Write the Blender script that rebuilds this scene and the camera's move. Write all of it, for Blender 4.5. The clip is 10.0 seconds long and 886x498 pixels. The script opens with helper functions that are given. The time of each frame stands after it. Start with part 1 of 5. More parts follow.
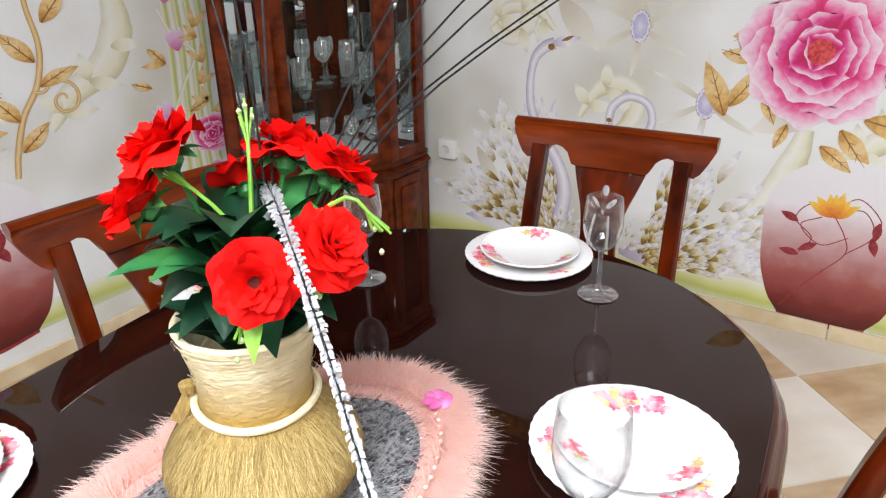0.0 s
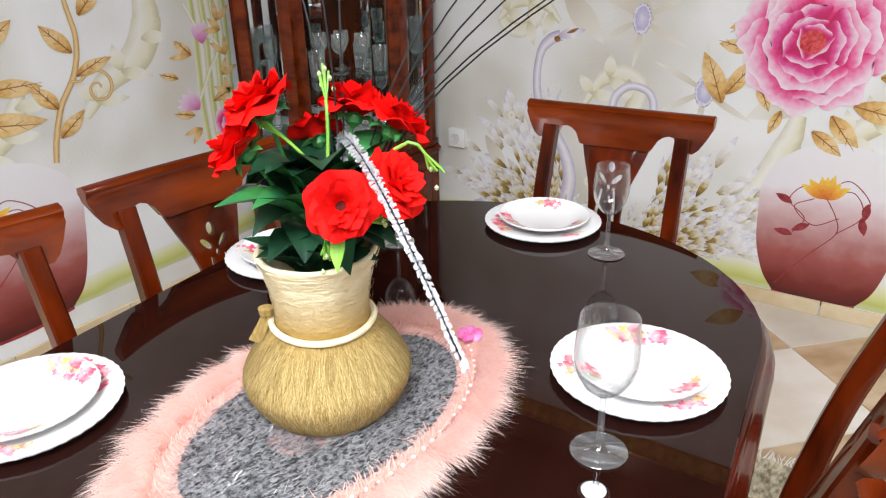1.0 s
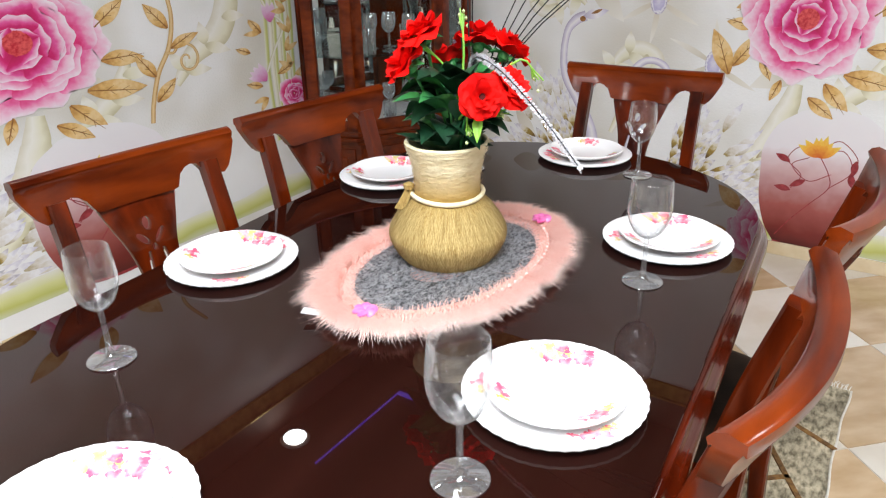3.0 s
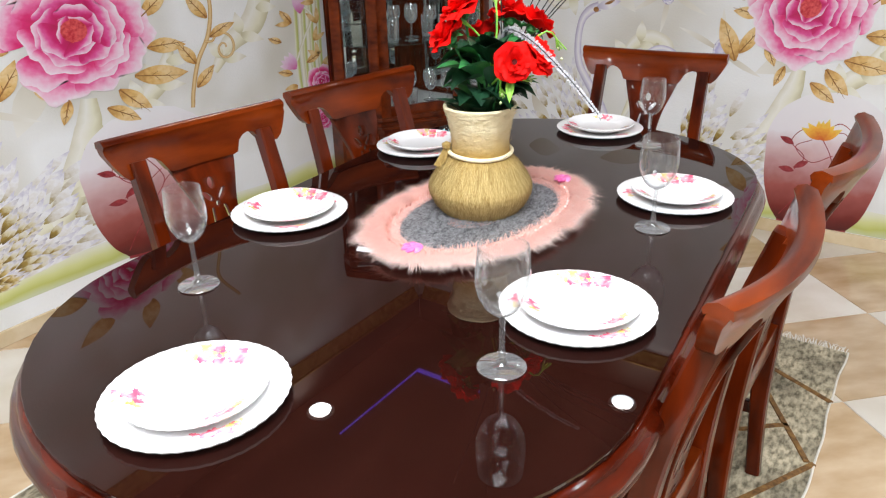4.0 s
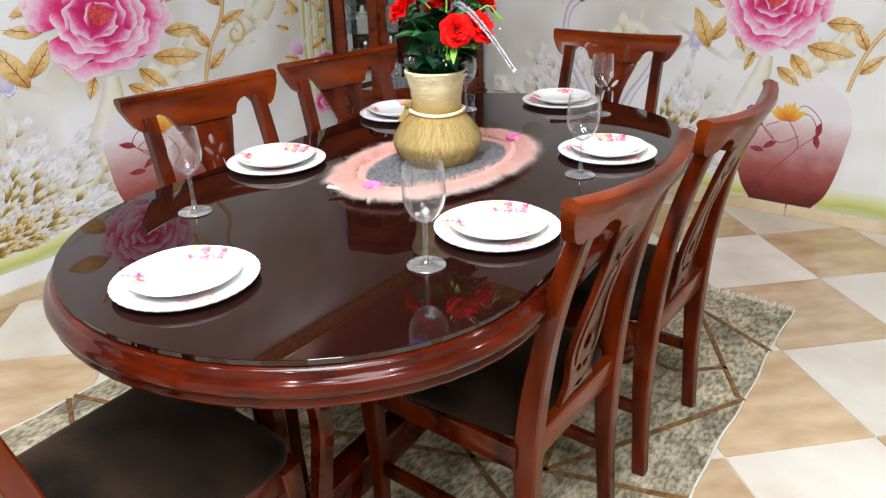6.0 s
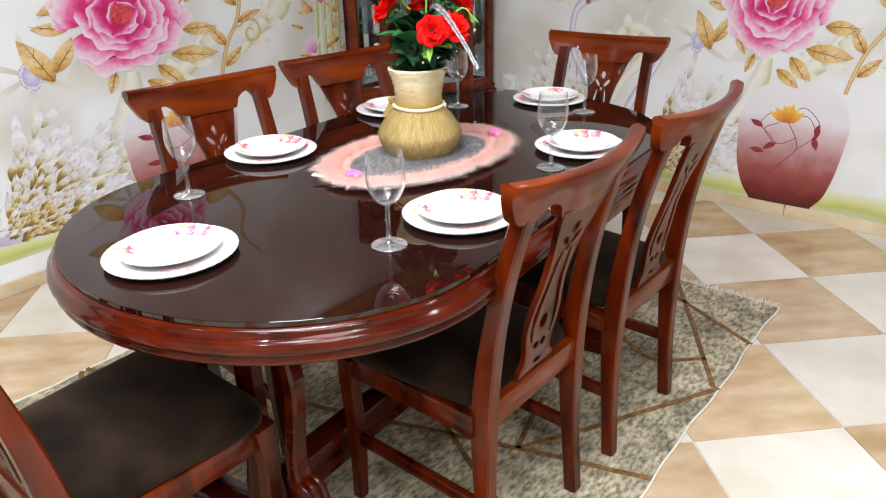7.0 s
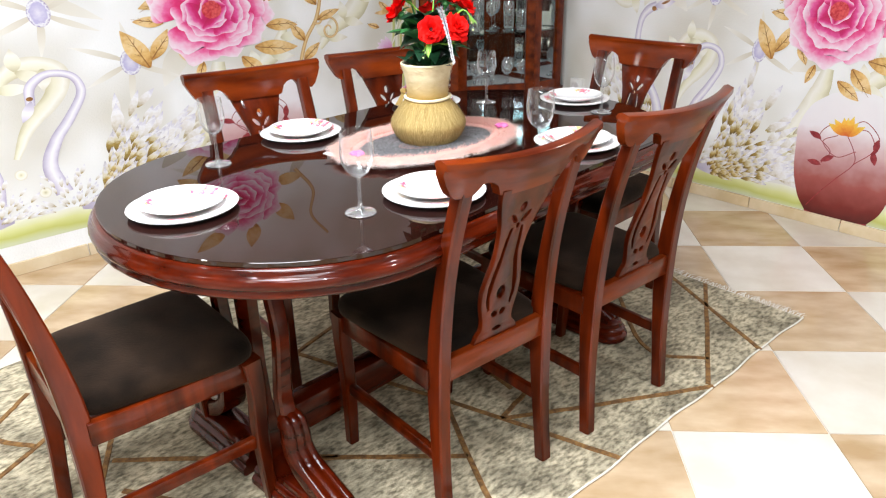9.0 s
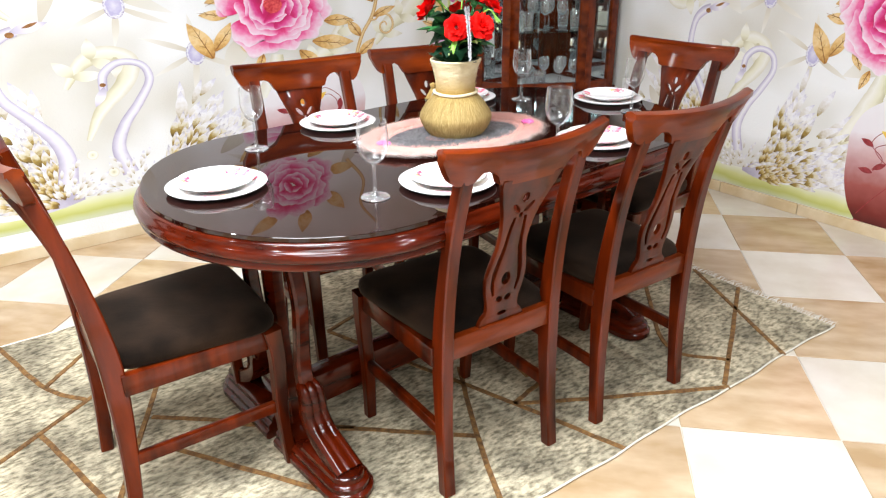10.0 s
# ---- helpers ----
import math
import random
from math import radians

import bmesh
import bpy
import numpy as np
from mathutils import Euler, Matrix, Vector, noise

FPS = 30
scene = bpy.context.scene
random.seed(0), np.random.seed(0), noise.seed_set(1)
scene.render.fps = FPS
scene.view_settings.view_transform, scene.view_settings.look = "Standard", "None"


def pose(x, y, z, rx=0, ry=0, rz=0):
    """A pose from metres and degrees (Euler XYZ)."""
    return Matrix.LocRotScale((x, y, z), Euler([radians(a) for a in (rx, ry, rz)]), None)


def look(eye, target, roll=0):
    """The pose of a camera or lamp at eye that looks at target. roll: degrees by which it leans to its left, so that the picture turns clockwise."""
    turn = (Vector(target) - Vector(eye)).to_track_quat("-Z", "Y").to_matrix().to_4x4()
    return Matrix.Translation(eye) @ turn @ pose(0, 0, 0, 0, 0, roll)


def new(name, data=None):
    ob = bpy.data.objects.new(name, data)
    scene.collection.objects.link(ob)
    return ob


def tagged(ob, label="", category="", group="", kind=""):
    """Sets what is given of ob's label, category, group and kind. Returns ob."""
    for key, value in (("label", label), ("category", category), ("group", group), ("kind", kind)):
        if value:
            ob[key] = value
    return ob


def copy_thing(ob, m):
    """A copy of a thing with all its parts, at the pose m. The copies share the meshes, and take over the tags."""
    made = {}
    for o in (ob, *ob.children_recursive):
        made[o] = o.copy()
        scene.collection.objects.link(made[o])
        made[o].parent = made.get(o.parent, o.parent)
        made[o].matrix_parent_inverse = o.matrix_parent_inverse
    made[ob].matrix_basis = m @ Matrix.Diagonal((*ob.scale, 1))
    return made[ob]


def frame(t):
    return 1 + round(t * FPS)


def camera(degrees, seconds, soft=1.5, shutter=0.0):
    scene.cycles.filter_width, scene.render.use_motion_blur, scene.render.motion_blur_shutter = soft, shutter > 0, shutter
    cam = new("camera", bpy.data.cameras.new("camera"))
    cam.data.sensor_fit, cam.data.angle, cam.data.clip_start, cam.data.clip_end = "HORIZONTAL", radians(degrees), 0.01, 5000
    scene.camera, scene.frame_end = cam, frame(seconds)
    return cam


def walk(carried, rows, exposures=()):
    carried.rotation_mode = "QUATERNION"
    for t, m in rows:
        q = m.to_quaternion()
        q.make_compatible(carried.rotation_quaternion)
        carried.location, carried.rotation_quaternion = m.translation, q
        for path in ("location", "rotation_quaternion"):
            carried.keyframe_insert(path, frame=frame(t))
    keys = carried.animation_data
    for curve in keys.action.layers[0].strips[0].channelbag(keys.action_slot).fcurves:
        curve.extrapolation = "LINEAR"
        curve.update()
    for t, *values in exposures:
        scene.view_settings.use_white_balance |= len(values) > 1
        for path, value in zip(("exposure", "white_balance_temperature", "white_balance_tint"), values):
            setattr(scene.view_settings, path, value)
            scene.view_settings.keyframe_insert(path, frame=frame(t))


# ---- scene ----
cam = camera(63.4, 10.0, soft=1.2)
PATH = [
    (0, (0.519, -0.431, 1.363), (-0.485, 1.095, 0.549), -1.0),
    (0.5, (0.536, -0.499, 1.363), (-0.466, 1.027, 0.547), -1.0),
    (1, (0.564, -0.586, 1.36), (-0.44, 0.94, 0.543), -1.1),
    (1.5, (0.591, -0.683, 1.358), (-0.415, 0.839, 0.538), -1.1),
    (2, (0.616, -0.789, 1.355), (-0.39, 0.731, 0.532), -1.1),
    (2.5, (0.642, -0.905, 1.357), (-0.365, 0.612, 0.53), -1.1),
    (4, (0.738, -1.215, 1.342), (-0.297, 0.282, 0.512), -1.4),
    (4.5, (0.793, -1.279, 1.331), (-0.251, 0.211, 0.5), -1.5),
    (5, (0.864, -1.323, 1.326), (-0.183, 0.165, 0.496), -1.5),
    (5.5, (0.939, -1.352, 1.325), (-0.122, 0.125, 0.494), -1.5),
    (7, (1.19, -1.391, 1.339), (0.044, 0.023, 0.51), -1.4),
    (7.5, (1.276, -1.388, 1.344), (0.081, -0.012, 0.519), -1.4),
    (8, (1.365, -1.376, 1.344), (0.117, -0.046, 0.524), -1.4),
    (8.5, (1.458, -1.353, 1.344), (0.156, -0.074, 0.527), -1.2),
    (9, (1.548, -1.331, 1.349), (0.18, -0.12, 0.534), -1.1),
    (9.5, (1.634, -1.313, 1.351), (0.205, -0.173, 0.54), -1.0),
    (10, (1.712, -1.29, 1.361), (0.229, -0.226, 0.543), -0.8),
]
walk(cam, [(t, look(eye, target, roll)) for t, eye, target, roll in PATH], exposures=[(0, 0.18), (2.5, 0.12), (5.5, 0.02), (7.5, 0.14), (10, 0.45)])

# ---- light ----
scene.view_settings.exposure = 0.0
TOP = 0.785          # the glass on the table
WX, NY = -1.81, 2.17   # inner faces of the west and north walls
EX, SY = 3.2, -3.4
CEIL = 2.66

world = bpy.data.worlds.new("world")
scene.world = world
world.use_nodes = True
world.node_tree.nodes["Background"].inputs[0].default_value = (1.0, 1.0, 1.0, 1)
world.node_tree.nodes["Background"].inputs[1].default_value = 0.1


# ---- materials ----
def mat(name, color, rough=0.5, metal=0.0, color2=None, scale=8.0, bump=0.0, bump_scale=None, stretch=None, coat=0.0,
        spread=(0.35, 0.65), detail=5.0, random_value=0.0, spec=0.5, sheen=0.0):
    """Principled surface whose colour runs between two tones by a noise in object space, with a finer relief."""
    m = bpy.data.materials.new(name)
    m.use_nodes = True
    nt = m.node_tree
    b = nt.nodes["Principled BSDF"]
    b.inputs["Roughness"].default_value = rough
    b.inputs["Metallic"].default_value = metal
    b.inputs["Coat Weight"].default_value = coat
    b.inputs["Coat Roughness"].default_value = 0.09
    b.inputs["Specular IOR Level"].default_value = spec
    b.inputs["Sheen Weight"].default_value = sheen
    tc = nt.nodes.new("ShaderNodeTexCoord")
    mp = nt.nodes.new("ShaderNodeMapping")
    nt.links.new(tc.outputs["Object"], mp.inputs[0])
    if stretch:
        mp.inputs["Scale"].default_value = stretch
    out = None
    if color2:
        n = nt.nodes.new("ShaderNodeTexNoise")
        n.inputs["Scale"].default_value = scale
        n.inputs["Detail"].default_value = detail
        nt.links.new(mp.outputs[0], n.inputs["Vector"])
        r = nt.nodes.new("ShaderNodeValToRGB")
        r.color_ramp.elements[0].position, r.color_ramp.elements[1].position = spread
        r.color_ramp.elements[0].color = (*color, 1)
        r.color_ramp.elements[1].color = (*color2, 1)
        nt.links.new(n.outputs[0], r.inputs[0])
        out = r.outputs[0]
        if random_value:
            oi = nt.nodes.new("ShaderNodeObjectInfo")
            hv = nt.nodes.new("ShaderNodeHueSaturation")
            mr = nt.nodes.new("ShaderNodeMapRange")
            mr.inputs["To Min"].default_value, mr.inputs["To Max"].default_value = 1 - random_value, 1 + random_value
            nt.links.new(oi.outputs["Random"], mr.inputs["Value"])
            nt.links.new(mr.outputs[0], hv.inputs["Value"])
            nt.links.new(out, hv.inputs["Color"])
            ad = nt.nodes.new("ShaderNodeVectorMath")
            ad.operation = "MULTIPLY_ADD"
            cb = nt.nodes.new("ShaderNodeCombineXYZ")
            nt.links.new(oi.outputs["Random"], cb.inputs[0])
            nt.links.new(oi.outputs["Random"], cb.inputs[1])
            nt.links.new(cb.outputs[0], ad.inputs[0])
            ad.inputs[1].default_value = (37, 53, 0)
            nt.links.new(mp.outputs[0], ad.inputs[2])
            nt.links.new(ad.outputs[0], n.inputs["Vector"])
            out = hv.outputs[0]
        nt.links.new(out, b.inputs["Base Color"])
    else:
        b.inputs["Base Color"].default_value = (*color, 1)
    if bump:
        bn = nt.nodes.new("ShaderNodeTexNoise")
        bn.inputs["Scale"].default_value = bump_scale or scale * 6
        bn.inputs["Detail"].default_value = 4
        nt.links.new(mp.outputs[0], bn.inputs["Vector"])
        bp = nt.nodes.new("ShaderNodeBump")
        bp.inputs["Strength"].default_value = bump
        bp.inputs["Distance"].default_value = 0.004
        nt.links.new(bn.outputs[0], bp.inputs["Height"])
        nt.links.new(bp.outputs[0], b.inputs["Normal"])
    return m


def ramp_mat(name, stops, rough=0.55, grain=0.15, grain_scale=40.0):
    """A printed or dyed gradient along the mesh's own V coordinate, broken up by a fine grain."""
    m = bpy.data.materials.new(name)
    m.use_nodes = True
    nt = m.node_tree
    b = nt.nodes["Principled BSDF"]
    b.inputs["Roughness"].default_value = rough
    uv = nt.nodes.new("ShaderNodeUVMap")
    uv.uv_map = "UVMap"
    sp = nt.nodes.new("ShaderNodeSeparateXYZ")
    nt.links.new(uv.outputs[0], sp.inputs[0])
    tc = nt.nodes.new("ShaderNodeTexCoord")
    n = nt.nodes.new("ShaderNodeTexNoise")
    n.inputs["Scale"].default_value = grain_scale
    nt.links.new(tc.outputs["Object"], n.inputs["Vector"])
    ma = nt.nodes.new("ShaderNodeMath")
    ma.operation = "MULTIPLY_ADD"
    ma.inputs[1].default_value = grain
    nt.links.new(n.outputs[0], ma.inputs[0])
    su = nt.nodes.new("ShaderNodeMath")
    su.operation = "ADD"
    su.inputs[1].default_value = -grain / 2
    nt.links.new(sp.outputs[1], su.inputs[0])
    nt.links.new(su.outputs[0], ma.inputs[2])
    r = nt.nodes.new("ShaderNodeValToRGB")
    el = r.color_ramp.elements
    el[0].position, el[0].color = stops[0][0], (*stops[0][1], 1)
    el[1].position, el[1].color = stops[-1][0], (*stops[-1][1], 1)
    for p, c in stops[1:-1]:
        e = el.new(p)
        e.color = (*c, 1)
    nt.links.new(ma.outputs[0], r.inputs[0])
    nt.links.new(r.outputs[0], b.inputs["Base Color"])
    return m


def glass_mat(name, tint=(1, 1, 1), gloss=1.0, least=0.035, rim_glint=0.0):
    """Thin clear glass: what lies behind shows straight through, with a Fresnel gloss on top, partly white for rim
    highlights.
    """
    m = bpy.data.materials.new(name)
    m.use_nodes = True
    nt = m.node_tree
    nt.nodes.remove(nt.nodes["Principled BSDF"])
    clear = nt.nodes.new("ShaderNodeBsdfTransparent")
    clear.inputs[0].default_value = (*tint, 1)
    shine = nt.nodes.new("ShaderNodeBsdfGlossy")
    shine.inputs["Roughness"].default_value = 0.015
    # white diffuse colour standing in for bright highlights on the rims
    if rim_glint:
        glint, both = nt.nodes.new("ShaderNodeBsdfDiffuse"), nt.nodes.new("ShaderNodeMixShader")
        glint.inputs[0].default_value = (0.9, 0.92, 0.93, 1)
        both.inputs[0].default_value = rim_glint
        nt.links.new(shine.outputs[0], both.inputs[1])
        nt.links.new(glint.outputs[0], both.inputs[2])
        shine = both
    fr = nt.nodes.new("ShaderNodeLayerWeight")
    fr.inputs[0].default_value = 0.5
    rim = nt.nodes.new("ShaderNodeMath")
    rim.operation = "POWER"
    rim.inputs[1].default_value = 2.8
    nt.links.new(fr.outputs["Facing"], rim.inputs[0])
    amount = nt.nodes.new("ShaderNodeMath")
    amount.operation = "MULTIPLY_ADD"
    amount.inputs[1].default_value, amount.inputs[2].default_value = 0.90 * gloss, least * gloss
    mix = nt.nodes.new("ShaderNodeMixShader")
    nt.links.new(rim.outputs[0], amount.inputs[0])
    nt.links.new(amount.outputs[0], mix.inputs[0])
    nt.links.new(clear.outputs[0], mix.inputs[1])
    nt.links.new(shine.outputs[0], mix.inputs[2])
    nt.links.new(mix.outputs[0], nt.nodes["Material Output"].inputs[0])
    return m


def glow(name, color, strength):
    m = bpy.data.materials.new(name)
    m.use_nodes = True
    b = m.node_tree.nodes["Principled BSDF"]
    b.inputs["Base Color"].default_value = (0.8, 0.8, 0.8, 1)
    b.inputs["Emission Color"].default_value = (*color, 1)
    b.inputs["Emission Strength"].default_value = strength
    return m


# one mahogany, shade and light painted in: darker legs, lighter rails and cabinet
WOOD = mat("mahogany", (0.020, 0.0018, 0.0003), 0.30, 0, (0.135, 0.0155, 0.0016), 5, 0.03, 60, (4, 4, 0.7), coat=0.5, spec=0.06, random_value=0.14, spread=(0.3, 0.72))
WOOD_H_LIT = mat("mahogany_rail_lit", (0.048, 0.0046, 0.0006), 0.30, 0, (0.190, 0.028, 0.0028), 5, 0.03, 60, (0.8, 4, 4), coat=0.5, spec=0.06, random_value=0.14, spread=(0.3, 0.72))
EDGE = mat("mahogany_edge", (0.018, 0.0013, 0.0003), 0.25, 0, (0.090, 0.0085, 0.0012), 6, 0.02, 60, (2, 1, 6), coat=0.55, spec=0.06, spread=(0.3, 0.7))
TABLE_GLASS = mat("table_glass", (0.011, 0.0025, 0.0017), 0.012, 0, (0.016, 0.0038, 0.0026), 2.5, 0, None, (6, 0.6, 1), spec=0.55)
SUEDE = mat("suede", (0.0030, 0.0017, 0.0010), 0.95, 0, (0.027, 0.0148, 0.0088), 6, 0.35, 220, spread=(0.40, 0.74), detail=8, spec=0.1, sheen=0.14)
SUEDE.node_tree.nodes["Principled BSDF"].inputs["Sheen Tint"].default_value = (0.62, 0.42, 0.30, 1)
PORCELAIN = mat("porcelain", (0.82, 0.80, 0.80), 0.12, 0, (0.86, 0.85, 0.85), 4, coat=0.3)
GLASS = glass_mat("clear_glass", (0.985, 0.988, 0.99), 1.0, 0.05, 0.16)
STEM_GLASS = glass_mat("stem_glass", (0.97, 0.98, 0.985), 1.0, 0.16, 0.16)
# brightened copy of the glass, standing in for light inside the cabinet
BRIGHT_GLASS = glass_mat("brightened_glass", (0.97, 0.985, 0.99), 1.0, 0.22, 0.3)
PANE = glass_mat("pane_glass", (0.97, 0.98, 0.98), 0.25)
SHELF_GLASS = glass_mat("shelf_glass", (0.80, 0.93, 0.92), 1.0)
SISAL = mat("sisal", (0.27, 0.165, 0.040), 0.85, 0, (0.50, 0.345, 0.115), 60, 0.9, 130, (4.0, 4.0, 0.35), spread=(0.3, 0.7))
SISAL_PALE = mat("pale_sisal", (0.68, 0.57, 0.34), 0.9, 0, (0.82, 0.74, 0.52), 40, 0.9, 90, (0.8, 0.8, 1.3), spread=(0.3, 0.7))
STRAW = mat("straw_fibre", (0.26, 0.165, 0.042), 0.8, 0, (0.64, 0.48, 0.20), 60, spread=(0.1, 1.0))
strands = STRAW.node_tree.nodes.new("ShaderNodeNewGeometry")
STRAW.node_tree.links.new(strands.outputs["Random Per Island"], STRAW.node_tree.nodes["Color Ramp"].inputs[0])
tree = SISAL_PALE.node_tree
sep, low, dye = tree.nodes.new("ShaderNodeSeparateXYZ"), tree.nodes.new("ShaderNodeMapRange"), tree.nodes.new("ShaderNodeMix")
dye.data_type = "RGBA"
low.inputs["From Min"].default_value, low.inputs["From Max"].default_value = 0.135, 0.195
tree.links.new(tree.nodes["Texture Coordinate"].outputs["Object"], sep.inputs[0])
tree.links.new(sep.outputs[2], low.inputs["Value"])
tree.links.new(low.outputs[0], dye.inputs["Factor"])
dye.inputs["A"].default_value = (0.46, 0.29, 0.075, 1)
tree.links.new(tree.nodes["Color Ramp"].outputs[0], dye.inputs["B"])
tree.links.new(dye.outputs["Result"], tree.nodes["Principled BSDF"].inputs["Base Color"])
CORD = mat("cord", (0.70, 0.60, 0.38), 0.8, 0, (0.82, 0.74, 0.52), 90, 0.4, 200)
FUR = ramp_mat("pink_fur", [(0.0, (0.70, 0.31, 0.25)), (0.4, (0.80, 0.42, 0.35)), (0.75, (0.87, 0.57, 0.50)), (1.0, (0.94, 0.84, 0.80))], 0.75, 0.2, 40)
FUR_BASE = mat("pink_fur_base", (0.68, 0.33, 0.28), 0.9, 0, (0.76, 0.42, 0.36), 30, 0.6, 120)
SILVER = mat("silver_weave", (0.05, 0.05, 0.056), 0.45, 0.2, (0.32, 0.32, 0.34), 150, 0.8, 260, spread=(0.42, 0.62))
TINSEL = mat("tinsel", (0.84, 0.84, 0.87), 0.22, 0.55)
TILE_W = mat("pale_tile", (0.60, 0.53, 0.44), 0.16, 0, (0.71, 0.66, 0.59), 4, 0.02, 30, random_value=0.03)
TILE_B = mat("beige_tile", (0.40, 0.26, 0.13), 0.16, 0, (0.60, 0.45, 0.30), 4.5, 0.02, 30, (1, 2.2, 1), random_value=0.07, spread=(0.3, 0.7))
GROUT = mat("grout", (0.66, 0.60, 0.50), 0.9, 0, (0.72, 0.67, 0.58), 40)
SKIRT = mat("skirting_tile", (0.58, 0.44, 0.26), 0.2, 0, (0.74, 0.62, 0.44), 6, random_value=0.06)
WALL = mat("wall_paper", (0.64, 0.62, 0.565), 0.6, 0, (0.83, 0.84, 0.86), 2.0, 0.4, 120, spread=(0.33, 0.56), detail=2)
PLASTER = mat("beige_plaster", (0.44, 0.40, 0.34), 0.7, 0, (0.50, 0.46, 0.40), 3, 0.05, 80)
CEILING = mat("ceiling_paint", (0.16, 0.10, 0.078), 0.7, 0, (0.20, 0.13, 0.10), 3, 0.05, 80)
RUG = mat("rug_pile", (0.17, 0.145, 0.098), 0.95, 0, (0.56, 0.485, 0.345), 60, 1.0, 240, (1.5, 0.7, 1), spread=(0.33, 0.62), detail=8, spec=0.1)
# broad worn patches under the fine speckle
rt = RUG.node_tree
patch = rt.nodes.new("ShaderNodeTexNoise")
patch.inputs["Scale"].default_value, patch.inputs["Detail"].default_value = 6.0, 7.0
rt.links.new(rt.nodes["Texture Coordinate"].outputs["Object"], patch.inputs["Vector"])
blend = rt.nodes.new("ShaderNodeMapRange")
blend.inputs["From Min"].default_value, blend.inputs["From Max"].default_value = 0.38, 0.60
blend.inputs["To Min"].default_value, blend.inputs["To Max"].default_value = 0.58, 1.18
rt.links.new(patch.outputs[0], blend.inputs["Value"])
tone = rt.nodes.new("ShaderNodeHueSaturation")
rt.links.new(blend.outputs[0], tone.inputs["Value"])
rt.links.new(rt.nodes["Color Ramp"].outputs[0], tone.inputs["Color"])
rt.links.new(tone.outputs[0], rt.nodes["Principled BSDF"].inputs["Base Color"])
RUG_LINE = mat("rug_line", (0.11, 0.050, 0.014), 0.9, 0, (0.27, 0.135, 0.038), 60, 0.8, 200)
FRINGE = mat("fringe", (0.66, 0.62, 0.54), 0.9, 0, (0.76, 0.73, 0.66), 60)
WHITE_PLASTIC = mat("white_plastic", (0.80, 0.80, 0.79), 0.35, 0, (0.83, 0.83, 0.82), 6)
BLACK = mat("black_reed", (0.008, 0.007, 0.008), 0.4, 0, (0.02, 0.02, 0.022), 90, 0.2, 200, spec=0.25)
ROSE = mat("red_silk", (0.62, 0.002, 0.002), 0.75, 0, (0.92, 0.008, 0.005), 16, 0.15, 90, spec=0.15)
LEAF = mat("dark_leaf", (0.006, 0.030, 0.014), 0.4, 0, (0.016, 0.075, 0.032), 20, 0.2, 60)
SEPAL = mat("sepal_leaf", (0.02, 0.14, 0.05), 0.45, 0, (0.06, 0.26, 0.06), 30)
LIME = mat("lime_stem", (0.14, 0.36, 0.03), 0.45, 0, (0.26, 0.52, 0.07), 30)
CREAM_BUD = mat("cream_bud", (0.40, 0.52, 0.20), 0.6, 0, (0.60, 0.66, 0.38), 50)
PINK_SATIN = mat("pink_satin", (0.72, 0.10, 0.34), 0.35, 0, (0.86, 0.24, 0.50), 40)
PEARL = mat("pearl", (0.84, 0.62, 0.58), 0.2, 0, (0.88, 0.70, 0.66), 10, coat=0.4)
MIRROR = mat("mirror", (0.80, 0.84, 0.85), 0.02, 1.0)
TAG = mat("satin_tag", (0.72, 0.70, 0.72), 0.3, 0.2, (0.80, 0.79, 0.80), 30)


# ---- mesh helpers ----
def finish(me, material, smooth=True, angle=40):
    if material:
        me.materials.append(material)
    if smooth:
        for p in me.polygons:
            p.use_smooth = True
        me.set_sharp_from_angle(angle=radians(angle))
    return me


def mesh_of(bm, name, material, smooth=True, angle=40):
    me = bpy.data.meshes.new(name)
    bm.normal_update()
    bm.to_mesh(me)
    bm.free()
    return finish(me, material, smooth, angle)


def part(name, bm, material, parent=None, label="", smooth=True, angle=40):
    me = bm if isinstance(bm, bpy.types.Mesh) else mesh_of(bm, name, material, smooth, angle)
    ob = new(name, me)
    if parent:
        ob.parent = parent
    if label:
        ob["label"] = label
    return ob


def box(x0, x1, y0, y1, z0, z1, bevel=0.0, seg=2):
    bm = bmesh.new()
    bmesh.ops.create_cube(bm, size=1)
    for v in bm.verts:
        v.co = ((x0 + x1) / 2 + v.co.x * (x1 - x0), (y0 + y1) / 2 + v.co.y * (y1 - y0), (z0 + z1) / 2 + v.co.z * (z1 - z0))
    if bevel:
        bmesh.ops.bevel(bm, geom=bm.edges[:], offset=bevel, segments=seg, profile=0.5, affect="EDGES")
    return bm


def loft(rings, closed=True, cap=True, loop=False):
    """A skin over rings of points, all of one count."""
    bm = bmesh.new()
    vs = [[bm.verts.new(p) for p in ring] for ring in rings]
    n = len(rings[0])
    pairs = list(zip(vs, vs[1:])) + ([(vs[-1], vs[0])] if loop else [])
    for a, b in pairs:
        for i in range(n if closed else n - 1):
            j = (i + 1) % n
            bm.faces.new((a[i], a[j], b[j], b[i]))
    if cap and not loop:
        bm.faces.new(vs[0][::-1])
        bm.faces.new(vs[-1])
    bmesh.ops.recalc_face_normals(bm, faces=bm.faces[:])
    return bm


